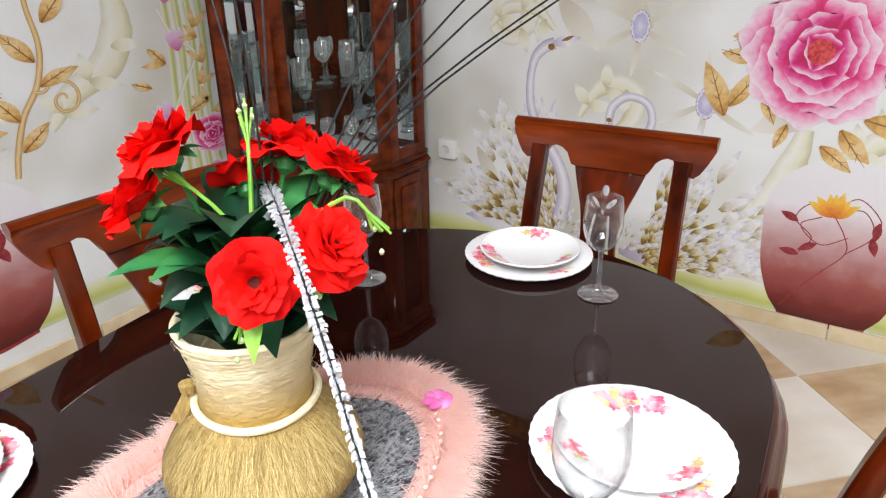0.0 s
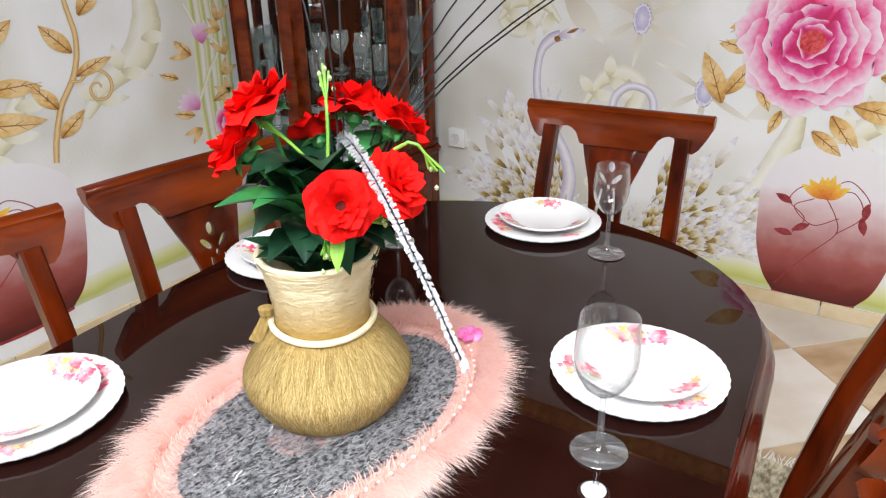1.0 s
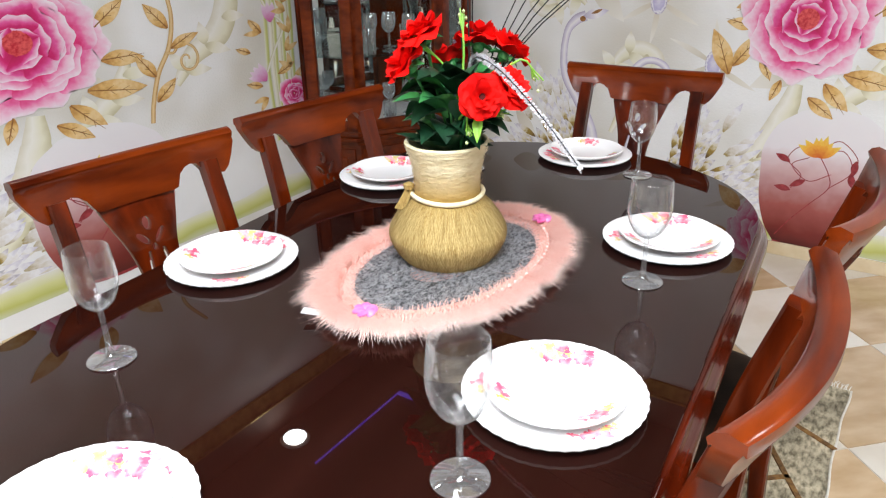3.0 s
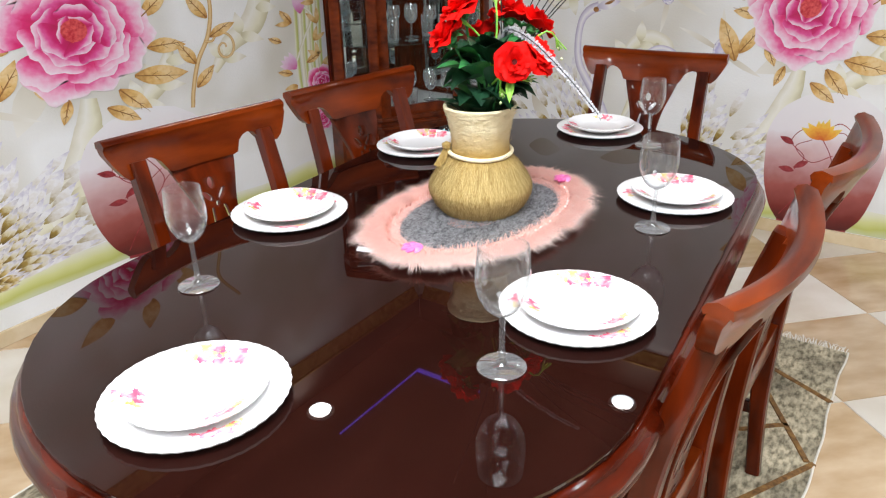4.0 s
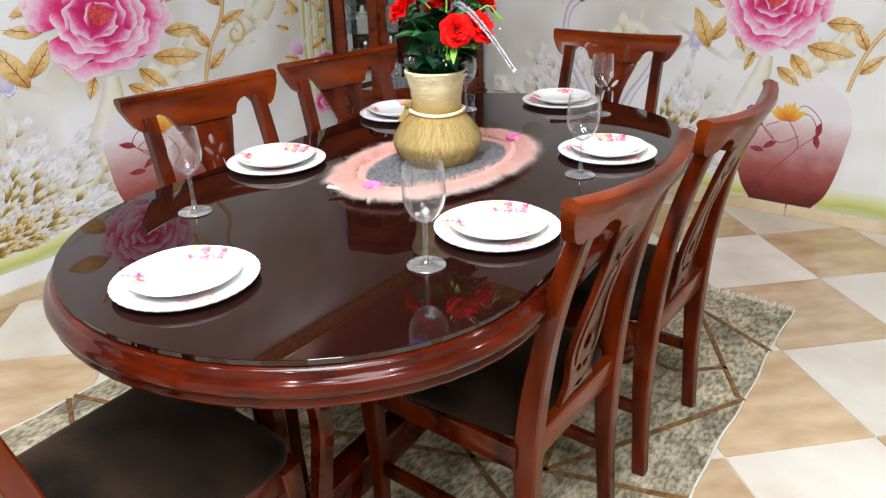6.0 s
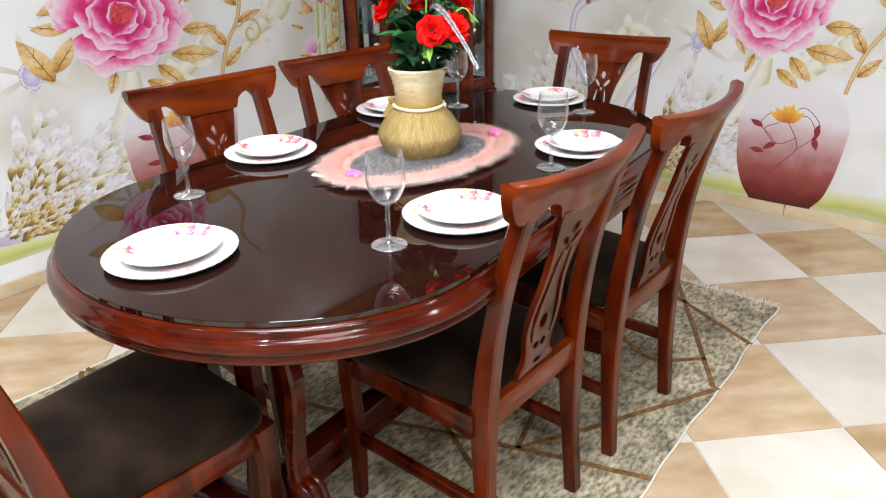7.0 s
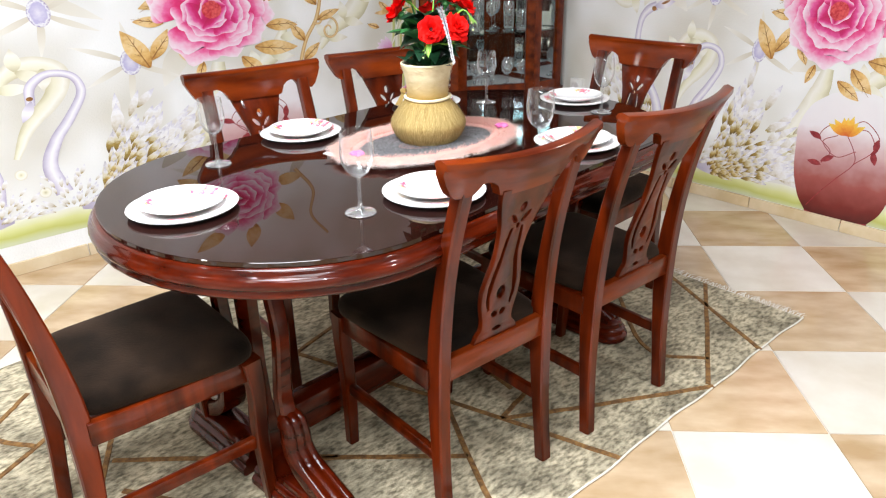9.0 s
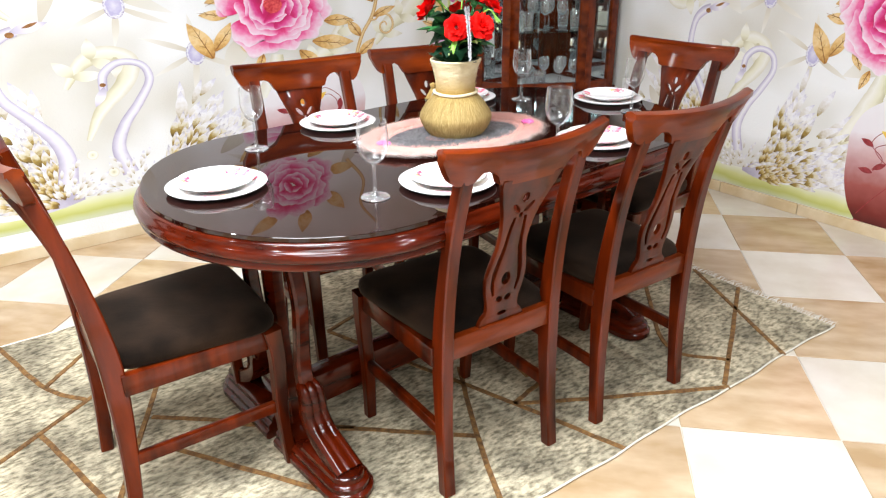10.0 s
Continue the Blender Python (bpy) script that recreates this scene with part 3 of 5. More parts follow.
def dish(name, radius, height, depth, label, seed, foot=0.55):
    ob = new(name)
    r = radius
    prof = [(0.0, 0.003), (r * foot, 0.003), (r * foot + 0.003, 0.0), (r * foot + 0.006, 0.003), (r * 0.80, height * 0.45), (r * 0.99, height - 0.003), (r, height),
            (r * 0.985, height + 0.001), (r * 0.80, height * 0.45 + 0.006), (r * 0.66, height - depth + 0.003), (r * 0.55, height - depth), (0.0, height - depth)]
    part("body", spin(prof, 168, 0.0055, 42), PORCELAIN, ob, angle=50)
    for k, (a, s) in enumerate(((0.4, 0.030), (2.3, 0.016), (4.4, 0.020))):
        for material, da in ((DECAL_PINK, 0.0), (DECAL_GREEN, 0.22)):
            bm = bloom_decal(0, 0, s * (1 if da == 0 else 0.6), seed * 7 + k)
            rr = r * 0.80
            for v in bm.verts:
                ang = a + da + v.co.x / rr
                q = min(rr + v.co.y, r * 0.97)
                zz = height * 0.45 + 0.0068 + (q - r * 0.80) / (r * 0.185) * (height * 0.55 - 0.0055) if q > r * 0.8 else height - depth + 0.0035 + (q - r * 0.66) / (r * 0.14) * (height * 0.45 + 0.003 - height + depth)
                v.co = (q * math.cos(ang), q * math.sin(ang), zz + 0.0006)
            part("floral_print", bm, material, ob, smooth=False)
    return tagged(ob, label, "plate", "")


dinner = tagged(dish("dinner_plate", 0.121, 0.0135, 0.009, "white scalloped porcelain dinner plate with pink flowers", 1), group="dinner plates")
soup = tagged(dish("soup_plate", 0.094, 0.021, 0.015, "white scalloped porcelain soup plate with pink flowers", 2, 0.5), group="soup plates")
PLATES = [(-0.03, 0.70, 200), (0.325, 0.265, 75), (0.354, -0.298, 70), (0.034, -0.764, 80), (-0.330, -0.234, 60), (-0.375, 0.305, 65)]
for i, (x, y, r) in enumerate(PLATES):
    a = dinner if i == 0 else copy_thing(dinner, pose(x, y, TOP))
    a.matrix_basis = pose(x, y, TOP + 0.0005, 0, 0, r)
    b = soup if i == 0 else copy_thing(soup, pose(x, y, TOP))
    b.matrix_basis = pose(x + 0.004, y - 0.003, TOP + 0.0078, 0, 0, r + 17)


def wine_glass(name, bowl, height, label, material=GLASS):
    prof = [(0.0, 0.0), (0.033, 0.0), (0.0345, 0.0015), (0.033, 0.003), (0.012, 0.006), (0.0055, 0.012), (0.004, 0.03), (0.0036, 0.066), (0.0042, 0.080)]
    out = [(bowl * k, 0.080 + (height - 0.080) * q) for k, q in ((0.16, 0.012), (0.40, 0.06), (0.66, 0.15), (0.87, 0.29), (0.98, 0.44), (1.0, 0.56), (0.97, 0.74), (0.90, 1.0))]
    inn = [(r - 0.0009, z + 0.0005) for r, z in out[::-1]]
    ob = new(name)
    part("bowl", spin(out + [(out[-1][0] - 0.0006, height + 0.0008)] + inn[:-1] + [(0.0, out[0][1] + 0.004)], 40), material, ob, angle=70)
    part("stem", spin(prof[7:0:-1] [::-1] + [(0.0042, 0.0825), (0.0, 0.0825)], 28), STEM_GLASS, ob, angle=50)
    for piece in ob.children:
        piece.visible_shadow = False
    return tagged(ob, label, "wine glass", "wine glasses")


big = wine_glass("wine_glass", 0.037, 0.183, "clear stemmed wine glass with a rounded bowl")
small = wine_glass("wine_glass", 0.033, 0.176, "clear stemmed wine glass with a narrow bowl")
for i, (x, y) in enumerate([(0.331, -0.492), (0.34, 0.085)]):
    g = big if i == 0 else copy_thing(big, pose(x, y, TOP))
    g.matrix_basis = pose(x, y, TOP + 0.0005)
for i, (x, y) in enumerate([(-0.230, -0.552), (0.139, 0.628), (-0.239, 0.469)]):
    g = small if i == 0 else copy_thing(small, pose(x, y, TOP))
    g.matrix_basis = pose(x, y, TOP + 0.0005)


# ---- mural print on the two walls ----
P_PINK = ramp_mat("print_pink", [(0.0, (0.50, 0.010, 0.08)), (0.40, (0.70, 0.022, 0.17)), (0.60, (0.80, 0.15, 0.37)), (0.79, (0.84, 0.46, 0.64)), (1.0, (0.86, 0.74, 0.83))], 0.5, 0.3, 45)
P_DEEP = ramp_mat("print_deep_pink", [(0.0, (0.42, 0.004, 0.06)), (0.5, (0.60, 0.012, 0.15)), (0.70, (0.74, 0.10, 0.34)), (0.86, (0.80, 0.42, 0.60)), (1.0, (0.83, 0.68, 0.78))], 0.5, 0.3, 45)
P_RED = mat("print_red", (0.48, 0.010, 0.03), 0.5, 0, (0.72, 0.10, 0.10), 90)
P_LEAF = ramp_mat("print_gold", [(0.0, (0.46, 0.22, 0.05)), (0.35, (0.72, 0.46, 0.17)), (0.6, (0.80, 0.60, 0.32)), (1.0, (0.62, 0.36, 0.11))], 0.5, 0.7, 60)
P_VEIN = mat("print_brown", (0.22, 0.09, 0.02), 0.5, 0, (0.36, 0.17, 0.05), 60)
P_STEM = ramp_mat("print_stem", [(0.0, (0.50, 0.26, 0.06)), (0.5, (0.80, 0.62, 0.34)), (1.0, (0.52, 0.30, 0.09))], 0.5, 0.3, 40)
P_SWAN = ramp_mat("print_swan", [(0.0, (0.40, 0.36, 0.50)), (0.3, (0.66, 0.63, 0.75)), (0.55, (0.84, 0.83, 0.86)), (0.8, (0.70, 0.67, 0.79)), (1.0, (0.47, 0.43, 0.58))], 0.5, 0.2, 30)
P_CREAM = ramp_mat("print_cream", [(0.0, (0.56, 0.52, 0.34)), (0.30, (0.77, 0.75, 0.60)), (0.7, (0.83, 0.82, 0.77)), (1.0, (0.68, 0.65, 0.54))], 0.5, 0.3, 20)
P_FEATHER = ramp_mat("print_feather", [(0.0, (0.10, 0.055, 0.012)), (0.38, (0.34, 0.23, 0.05)), (0.56, (0.66, 0.60, 0.42)), (0.76, (0.72, 0.70, 0.74)), (1.0, (0.42, 0.40, 0.47))], 0.5, 0.45, 70)
P_FEATHER2 = ramp_mat("print_white_feather", [(0.0, (0.34, 0.26, 0.09)), (0.3, (0.66, 0.62, 0.56)), (0.7, (0.82, 0.82, 0.86)), (1.0, (0.58, 0.56, 0.68))], 0.5, 0.5, 70)
P_FEATHER_DARK = ramp_mat("print_gold_feather", [(0.0, (0.09, 0.045, 0.010)), (0.35, (0.30, 0.18, 0.035)), (0.55, (0.58, 0.44, 0.16)), (0.8, (0.70, 0.62, 0.48)), (1.0, (0.30, 0.20, 0.06))], 0.5, 0.5, 70)
P_BUTTON = ramp_mat("print_button", [(0.0, (0.70, 0.68, 0.80)), (0.7, (0.46, 0.43, 0.66)), (0.86, (0.80, 0.80, 0.84)), (1.0, (0.36, 0.32, 0.50))], 0.4, 0.6, 90)
P_POT = ramp_mat("print_pot", [(0.0, (0.07, 0.006, 0.005)), (0.16, (0.17, 0.018, 0.014)), (0.32, (0.34, 0.085, 0.075)), (0.50, (0.62, 0.42, 0.44)), (0.66, (0.78, 0.74, 0.79)), (1.0, (0.82, 0.81, 0.85))], 0.45, 0.12, 14)
P_ORANGE = ramp_mat("print_orange", [(0.0, (0.62, 0.12, 0.02)), (0.6, (0.82, 0.40, 0.05)), (1.0, (0.84, 0.66, 0.12))], 0.5, 0.4, 90)
P_LINE = mat("print_wine_line", (0.20, 0.012, 0.02), 0.5, 0, (0.34, 0.04, 0.05), 60)
P_GREEN = ramp_mat("print_green", [(0.0, (0.56, 0.60, 0.40)), (0.3, (0.50, 0.52, 0.14)), (0.6, (0.64, 0.66, 0.30)), (1.0, (0.78, 0.78, 0.70))], 0.5, 0.5, 6)
P_TUFT = ramp_mat("print_tuft", [(0.0, (0.58, 0.53, 0.44)), (0.5, (0.70, 0.67, 0.60)), (1.0, (0.80, 0.79, 0.76))], 0.5, 0.4, 9)
P_LILAC = ramp_mat("print_lilac", [(0.0, (0.60, 0.10, 0.34)), (0.5, (0.72, 0.42, 0.66)), (1.0, (0.84, 0.74, 0.84))], 0.5, 0.3, 60)


class Print:
    """Flat printed shapes that share one mesh, each a hair above the one before."""

    def __init__(self, z0):
        self.bm, self.z, self.k = bmesh.new(), z0, 0
        self.uv = self.bm.loops.layers.uv.new("UVMap")

    def grid(self, f, rows, cols):
        self.k += 1
        z = self.z * 0.2 + self.k * 0.000004
        vs = []
        for i in range(rows + 1):
            vs.append([self.bm.verts.new((*f(i / rows, j / cols), z)) for j in range(cols + 1)])
        for i in range(rows):
            for j in range(cols):
                fc = self.bm.faces.new((vs[i][j], vs[i][j + 1], vs[i + 1][j + 1], vs[i + 1][j]))
                for lp, (a, b) in zip(fc.loops, ((i, j), (i, j + 1), (i + 1, j + 1), (i + 1, j))):
                    lp[self.uv].uv = (b / cols, a / rows)

    def petal(self, x, y, ang, length, width, seed=0, notch=0.10, point=0.0):
        rnd = random.Random(seed)
        w1, w2 = rnd.uniform(0.9, 1.1), rnd.uniform(-0.12, 0.12)
        c, s = math.cos(ang), math.sin(ang)

        def f(t, u):
            v = 2 * u - 1
            w = width * (math.sin(math.pi * min(1.0, 0.10 + 0.60 * t)) if not point else math.sin(math.pi * (0.03 + 0.96 * t) ** (0.75 + point * 0.3)))
            a = length * w1 * (t * (1 - (0.0 if point else 0.30) * v * v * t) + notch * t ** 4 * math.cos(v * 5.5 + seed) * 0.5)
            b = 0.5 * w * v + w2 * length * t * t
            return x + c * a - s * b, y + s * a + c * b
        self.grid(f, 8, 8)

    def ribbon(self, pts, width, n=40):
        """A band along a line, V across it."""
        line = bend([(px, py, 0) for px, py in pts], n)
        width = width if isinstance(width, (list, tuple)) else [width, width]

        def f(t, u):
            i = min(int(u * (n - 1)), n - 1)
            d = (line[min(i + 1, n - 1)] - line[max(i - 1, 0)]).normalized()
            k = u * (len(width) - 1)
            j = min(int(k), len(width) - 2)
            w = width[j] + (width[j + 1] - width[j]) * (k - j)
            return line[i].x - d.y * w * (t - 0.5), line[i].y + d.x * w * (t - 0.5)
        self.grid(f, 6, n - 1)

    def disc(self, x, y, rx, ry, n=24):
        self.grid(lambda t, u: (x + rx * t * math.cos(2 * math.pi * u), y + ry * t * math.sin(2 * math.pi * u)), 4, n)


def rose_print(pr, x, y, size, seed, rings):
    rnd = random.Random(seed)
    table_of = ((8, 0.40, 0.62, 0.66), (7, 0.32, 0.55, 0.66), (6, 0.23, 0.47, 0.62), (5, 0.14, 0.39, 0.56), (4, 0.08, 0.30, 0.46), (3, 0.03, 0.20, 0.34))
    for ring in rings:
        count, r0, length, width = table_of[ring]
        for i in range(count):
            a = 2 * math.pi * (i + 0.5 * ring) / count + rnd.uniform(-0.28, 0.28)
            pr.petal(x + size * r0 * math.cos(a), y + size * r0 * math.sin(a), a + rnd.uniform(-0.45, 0.45), size * length * rnd.uniform(0.80, 1.10), size * width * rnd.uniform(0.95, 1.35), seed * 91 + ring * 20 + i, 0.14)


def mural(matrix, seed, reach):
    """One repeat of the print, in units of its own from the big rose's centre: along the wall and up."""
    top = new("mural")
    top.matrix_basis = matrix
    rnd = random.Random(seed)

    def layer(name, z, material, draw, label=""):
        pr = Print(z)
        draw(pr)
        return part(name, pr.bm, material, top, label, smooth=False)

    lo, hi = reach

    def tufts(pr):
        for k in range(14):
            u, v = rnd.uniform(lo, hi), rnd.uniform(-0.5, 0.5)
            pr.petal(u, v, rnd.uniform(0, 6.28), rnd.uniform(0.18, 0.34), rnd.uniform(0.05, 0.11), k, 0, 0.6)
        for bx, by in ((-0.33, -0.20), (-0.59, 0.047), (-0.1, 0.33)):
            for q in range(6):
                pr.petal(bx, by, q * 1.047 + 0.5, 0.20, 0.025, q, 0, 0.8)
    layer("tufted_ground", 0.0006, P_TUFT, tufts)

    def scrolls(pr):
        for pts, w in (([(-0.80, -0.30), (-0.74, -0.20), (-0.66, -0.16), (-0.58, -0.20), (-0.60, -0.30), (-0.70, -0.42), (-0.76, -0.55)], [0.02, 0.07, 0.08, 0.06, 0.02]),
                       ([(-0.98, 0.16), (-1.02, 0.05), (-1.10, -0.02), (-1.18, 0.02), (-1.14, 0.10)], [0.03, 0.07, 0.06, 0.02]),
                       ([(-1.2, 0.02), (-1.12, 0.09), (-1.0, 0.09), (-0.92, 0.02)], [0.02, 0.05, 0.05, 0.02]),
                       ([(0.46, -0.25), (0.54, -0.145), (0.65, -0.07), (0.705, 0.055), (0.70, 0.20)], [0.03, 0.08, 0.11, 0.10, 0.05]),
                       ([(-0.24, -0.78), (-0.16, -0.66), (-0.08, -0.52), (-0.02, -0.36), (0.0, -0.25)], [0.03, 0.09, 0.11, 0.09, 0.05]),
                       ([(0.12, -0.33), (0.20, -0.28), (0.26, -0.22), (0.30, -0.12)], [0.03, 0.08, 0.08, 0.03])):
            pr.ribbon(pts, w)
            for i in range(5):
                a, b = pts[min(i // 2, len(pts) - 2)], pts[min(i // 2 + 1, len(pts) - 1)]
                pr.petal((a[0] + b[0]) / 2, (a[1] + b[1]) / 2, math.atan2(b[1] - a[1], b[0] - a[0]) + (1.1 if i % 2 else -1.1), 0.10, 0.05, i, 0.05, 0.3)
    layer("scroll_relief", 0.0024, P_CREAM, scrolls)

    base = -0.93

    def band(pr):
        n = 40
        pr.grid(lambda t, u: (lo + (hi - lo) * u, base + t * (0.105 + 0.012 * math.sin(u * 31) + 0.008 * math.sin(u * 77))), 6, n * 3)
    layer("green_band", 0.0042, P_GREEN, band)

    def fan(pr, x, y, a0, a1, rmax, count, seed2, squash=1.0):
        r2 = random.Random(seed2)
        for k in range(count):
            q = 1 - k / count
            a = r2.uniform(a0, a1)
            r = rmax * (0.12 + 0.80 * q) * r2.uniform(0.85, 1.0)
            pr.petal(x + r * math.cos(a), y + squash * r * math.sin(a), a + r2.uniform(-0.3, 0.3), min(rmax, 0.5) * r2.uniform(0.17, 0.30), min(rmax, 0.5) * r2.uniform(0.055, 0.085), k, 0, 0.5)
    for x, y, a0, a1, r in ((-0.52, -0.86, 0.12, 1.32, 0.56), (-0.88, -0.85, 1.62, 2.92, 0.60)):
        mid = (a0 + a1) / 2
        layer("swan_body", 0.0044, P_SWAN, lambda pr: pr.petal(x - 0.10 * math.cos(mid), y + 0.03, 0.12 if a1 < 1.5 else 3.02, 0.46, 0.13, 2, 0, 0.4))
        tagged(layer("feather_tail", 0.0052, P_FEATHER2, lambda pr: fan(pr, x, y, a0, a1, r, 150, seed + 1)), kind="stuff")
        tagged(layer("feather_tail", 0.0080, P_FEATHER, lambda pr: fan(pr, x, y, a0 - 0.05, a1 + 0.05, r * 0.66, 130, seed + 2)), kind="stuff")
        tagged(layer("tail_root", 0.0102, P_FEATHER_DARK, lambda pr: fan(pr, x, y, a0 - 0.1, a1 + 0.1, r * 0.36, 70, seed + 4)), kind="stuff")

    def swans(pr):
        pr.ribbon([(-0.68, -0.33), (-0.668, -0.25), (-0.61, -0.205), (-0.535, -0.225), (-0.515, -0.30), (-0.565, -0.40), (-0.63, -0.50), (-0.665, -0.61), (-0.64, -0.74)], [0.030, 0.034, 0.030, 0.030, 0.034, 0.040, 0.050, 0.06], 60)
        pr.ribbon([(-0.915, -0.03), (-0.96, -0.05), (-1.0, -0.10), (-1.015, -0.20), (-1.0, -0.31), (-0.93, -0.42), (-0.87, -0.52), (-0.845, -0.62), (-0.86, -0.74)], [0.045, 0.045, 0.034, 0.036, 0.042, 0.050, 0.06, 0.07], 60)
        pr.petal(-0.93, -0.035, 0.25, 0.13, 0.045, 3, 0, 0.7)
        pr.petal(-0.675, -0.31, -1.9, 0.10, 0.035, 4, 0, 0.7)
    layer("swan_pair", 0.0134, P_SWAN, swans)
    for bx in (-0.62, -0.87):
        tagged(layer("breast_feathers", 0.0152, P_FEATHER2, lambda pr: fan(pr, bx, -0.84, 0.2, 2.9, 0.20, 46, seed + 12)), kind="stuff")
    for bx, by in ((-0.70, -0.72), (-1.13, -0.38), (-0.76, -0.62)):
        layer("pearl", 0.0136, P_CREAM, lambda pr: pr.disc(bx, by, 0.020, 0.024))
    layer("swan_pair_eyes", 0.0146, P_VEIN, lambda pr: (pr.disc(-0.93, -0.045, 0.014, 0.012), pr.disc(-0.678, -0.30, 0.011, 0.009), pr.petal(-0.89, -0.02, 0.3, 0.06, 0.014, 1, 0, 0.8)))

    for bx, by in ((-0.33, -0.20), (-0.59, 0.047), (0.98, 0.2)):
        layer("button", 0.0046, P_BUTTON, lambda pr: pr.disc(bx, by, 0.036, 0.058), "lilac crystal button print")

    outline = [(-0.082, -0.52), (-0.080, -0.60), (-0.068, -0.74), (-0.03, -0.86), (0.015, -0.925)]
    right = [(0.395, -0.52), (0.392, -0.60), (0.375, -0.74), (0.345, -0.86), (0.30, -0.925)]
    left_l = bend([(0.04, -0.355, 0), (-0.04, -0.42, 0), *[(a, b, 0) for a, b in outline]], 24)[::-1]
    right_l = bend([(0.28, -0.355, 0), (0.36, -0.42, 0), *[(a, b, 0) for a, b in right]], 24)[::-1]

    def pot(pr):
        def f(t, u):
            k = t * 23
            i = min(int(k), 22)
            a = left_l[i].lerp(left_l[i + 1], k - i)
            b = right_l[i].lerp(right_l[i + 1], k - i)
            p = a.lerp(b, u)
            sag = 0.02 * math.sin(math.pi * u)
            return p.x, p.y + (sag * 1.2 * t - sag * 0.9 * (1 - t))
        pr.grid(f, 30, 20)
    layer("jar_picture", 0.0122, P_POT, pot)
    layer("jar_foot_line", 0.0125, P_LINE, lambda pr: pr.ribbon([(0.015, -0.93), (0.10, -0.945), (0.20, -0.945), (0.30, -0.93)], 0.012))

    def lines(pr):
        for pts in ([(0.13, -0.52), (0.18, -0.60), (0.19, -0.66), (0.13, -0.74), (0.07, -0.82), (0.02, -0.90)],
                    [(0.13, -0.52), (0.06, -0.50), (0.02, -0.56), (0.08, -0.62), (0.05, -0.68)],
                    [(0.14, -0.52), (0.22, -0.50), (0.26, -0.58), (0.19, -0.66)],
                    [(0.14, -0.50), (0.20, -0.46), (0.27, -0.52), (0.27, -0.58)],
                    [(0.10, -0.54), (0.04, -0.58), (0.11, -0.64), (0.19, -0.60)]):
            pr.ribbon(pts, 0.0036)
        for x, y, a in ((0.03, -0.57, 2.6), (0.05, -0.69, 2.9), (0.26, -0.585, -1.4), (0.27, -0.53, -1.7), (0.10, -0.64, 3.6)):
            pr.petal(x, y, a, 0.06, 0.028, 2, 0, 0.6)
    layer("jar_flower_lines", 0.0128, P_LINE, lines)

    def lotus(pr):
        for i in range(7):
            a = 1.57 + (i - 3) * 0.34
            pr.petal(0.13, -0.535, a, 0.085, 0.036, i, 0.05, 0.2)
    layer("jar_flower", 0.0136, P_ORANGE, lotus)

    leaves = ((-0.265, -0.235, 1.95, 0.20), (-0.19, -0.04, 2.9, 0.13), (-0.255, -0.20, 0.95, 0.15), (-0.145, -0.15, -1.15, 0.12), (-0.14, 0.08, 3.6, 0.16), (-0.10, 0.20, 2.4, 0.16),
                                           (0.16, -0.20, -0.2, 0.20), (0.22, -0.10, 0.0, 0.16), (0.10, -0.24, -0.9, 0.16), (0.05, -0.30, -0.6, 0.14), (-0.06, -0.24, -1.9, 0.10), (0.22, 0.02, 0.7, 0.15), (0.2, 0.14, 0.9, 0.15),
                                           (0.38, -0.30, 0.75, 0.13), (0.39, -0.20, 2.1, 0.13), (0.46, -0.10, 0.5, 0.12), (0.46, -0.02, 2.2, 0.14), (0.50, 0.10, 0.9, 0.14), (0.78, -0.18, 2.7, 0.08), (0.84, -0.10, 2.2, 0.09), (0.90, -0.30, 0.4, 0.10), (0.82, -0.34, 2.8, 0.09))
    for k, (x, y, a, ln) in enumerate(leaves):
        layer("gold_leaf", 0.0150 + 0.00005 * k, P_LEAF, lambda pr: pr.petal(x, y, a, ln * 0.92, ln * 0.39, k, 0, 0.45))

    def veins(pr):
        for x, y, a, ln in leaves:
            pr.ribbon([(x, y), (x + ln * 0.5 * math.cos(a), y + ln * 0.5 * math.sin(a)), (x + ln * 0.9 * math.cos(a), y + ln * 0.9 * math.sin(a))], [0.005, 0.004, 0.001], 8)
            for q, side in ((0.3, 0.7), (0.35, -0.7), (0.55, 0.6), (0.6, -0.6)):
                px, py = x + ln * q * math.cos(a), y + ln * q * math.sin(a)
                pr.ribbon([(px, py), (px + ln * 0.14 * math.cos(a + side), py + ln * 0.14 * math.sin(a + side))], [0.003, 0.001], 4)
    layer("leaf_vein", 0.0164, P_VEIN, veins)

    def vine(pr):
        pr.ribbon([(0.35, -0.38), (0.365, -0.30), (0.40, -0.19), (0.455, -0.09), (0.48, 0.03), (0.47, 0.18), (0.50, 0.32)], [0.016, 0.018, 0.012], 60)
        spiral = []
        for i in range(22):
            a = 2.6 - i * 0.42
            r = 0.062 * (1 - i / 24)
            spiral.append((0.515 + r * 0.9 * math.cos(a), -0.155 + r * 1.15 * math.sin(a)))
        pr.ribbon([(0.44, -0.115), *spiral], [0.010, 0.011, 0.006], 90)
    layer("vine", 0.0146, P_STEM, vine)

    for ring in range(3):
        layer("rose", 0.0170 + 0.0003 * ring, P_PINK, lambda pr: rose_print(pr, 0, 0, 0.255, seed + 5 + ring, (ring,)), "large pink rose print")
    layer("rose_middle", 0.0180, P_DEEP, lambda pr: rose_print(pr, 0, 0, 0.255, seed + 5, (3, 4, 5)))

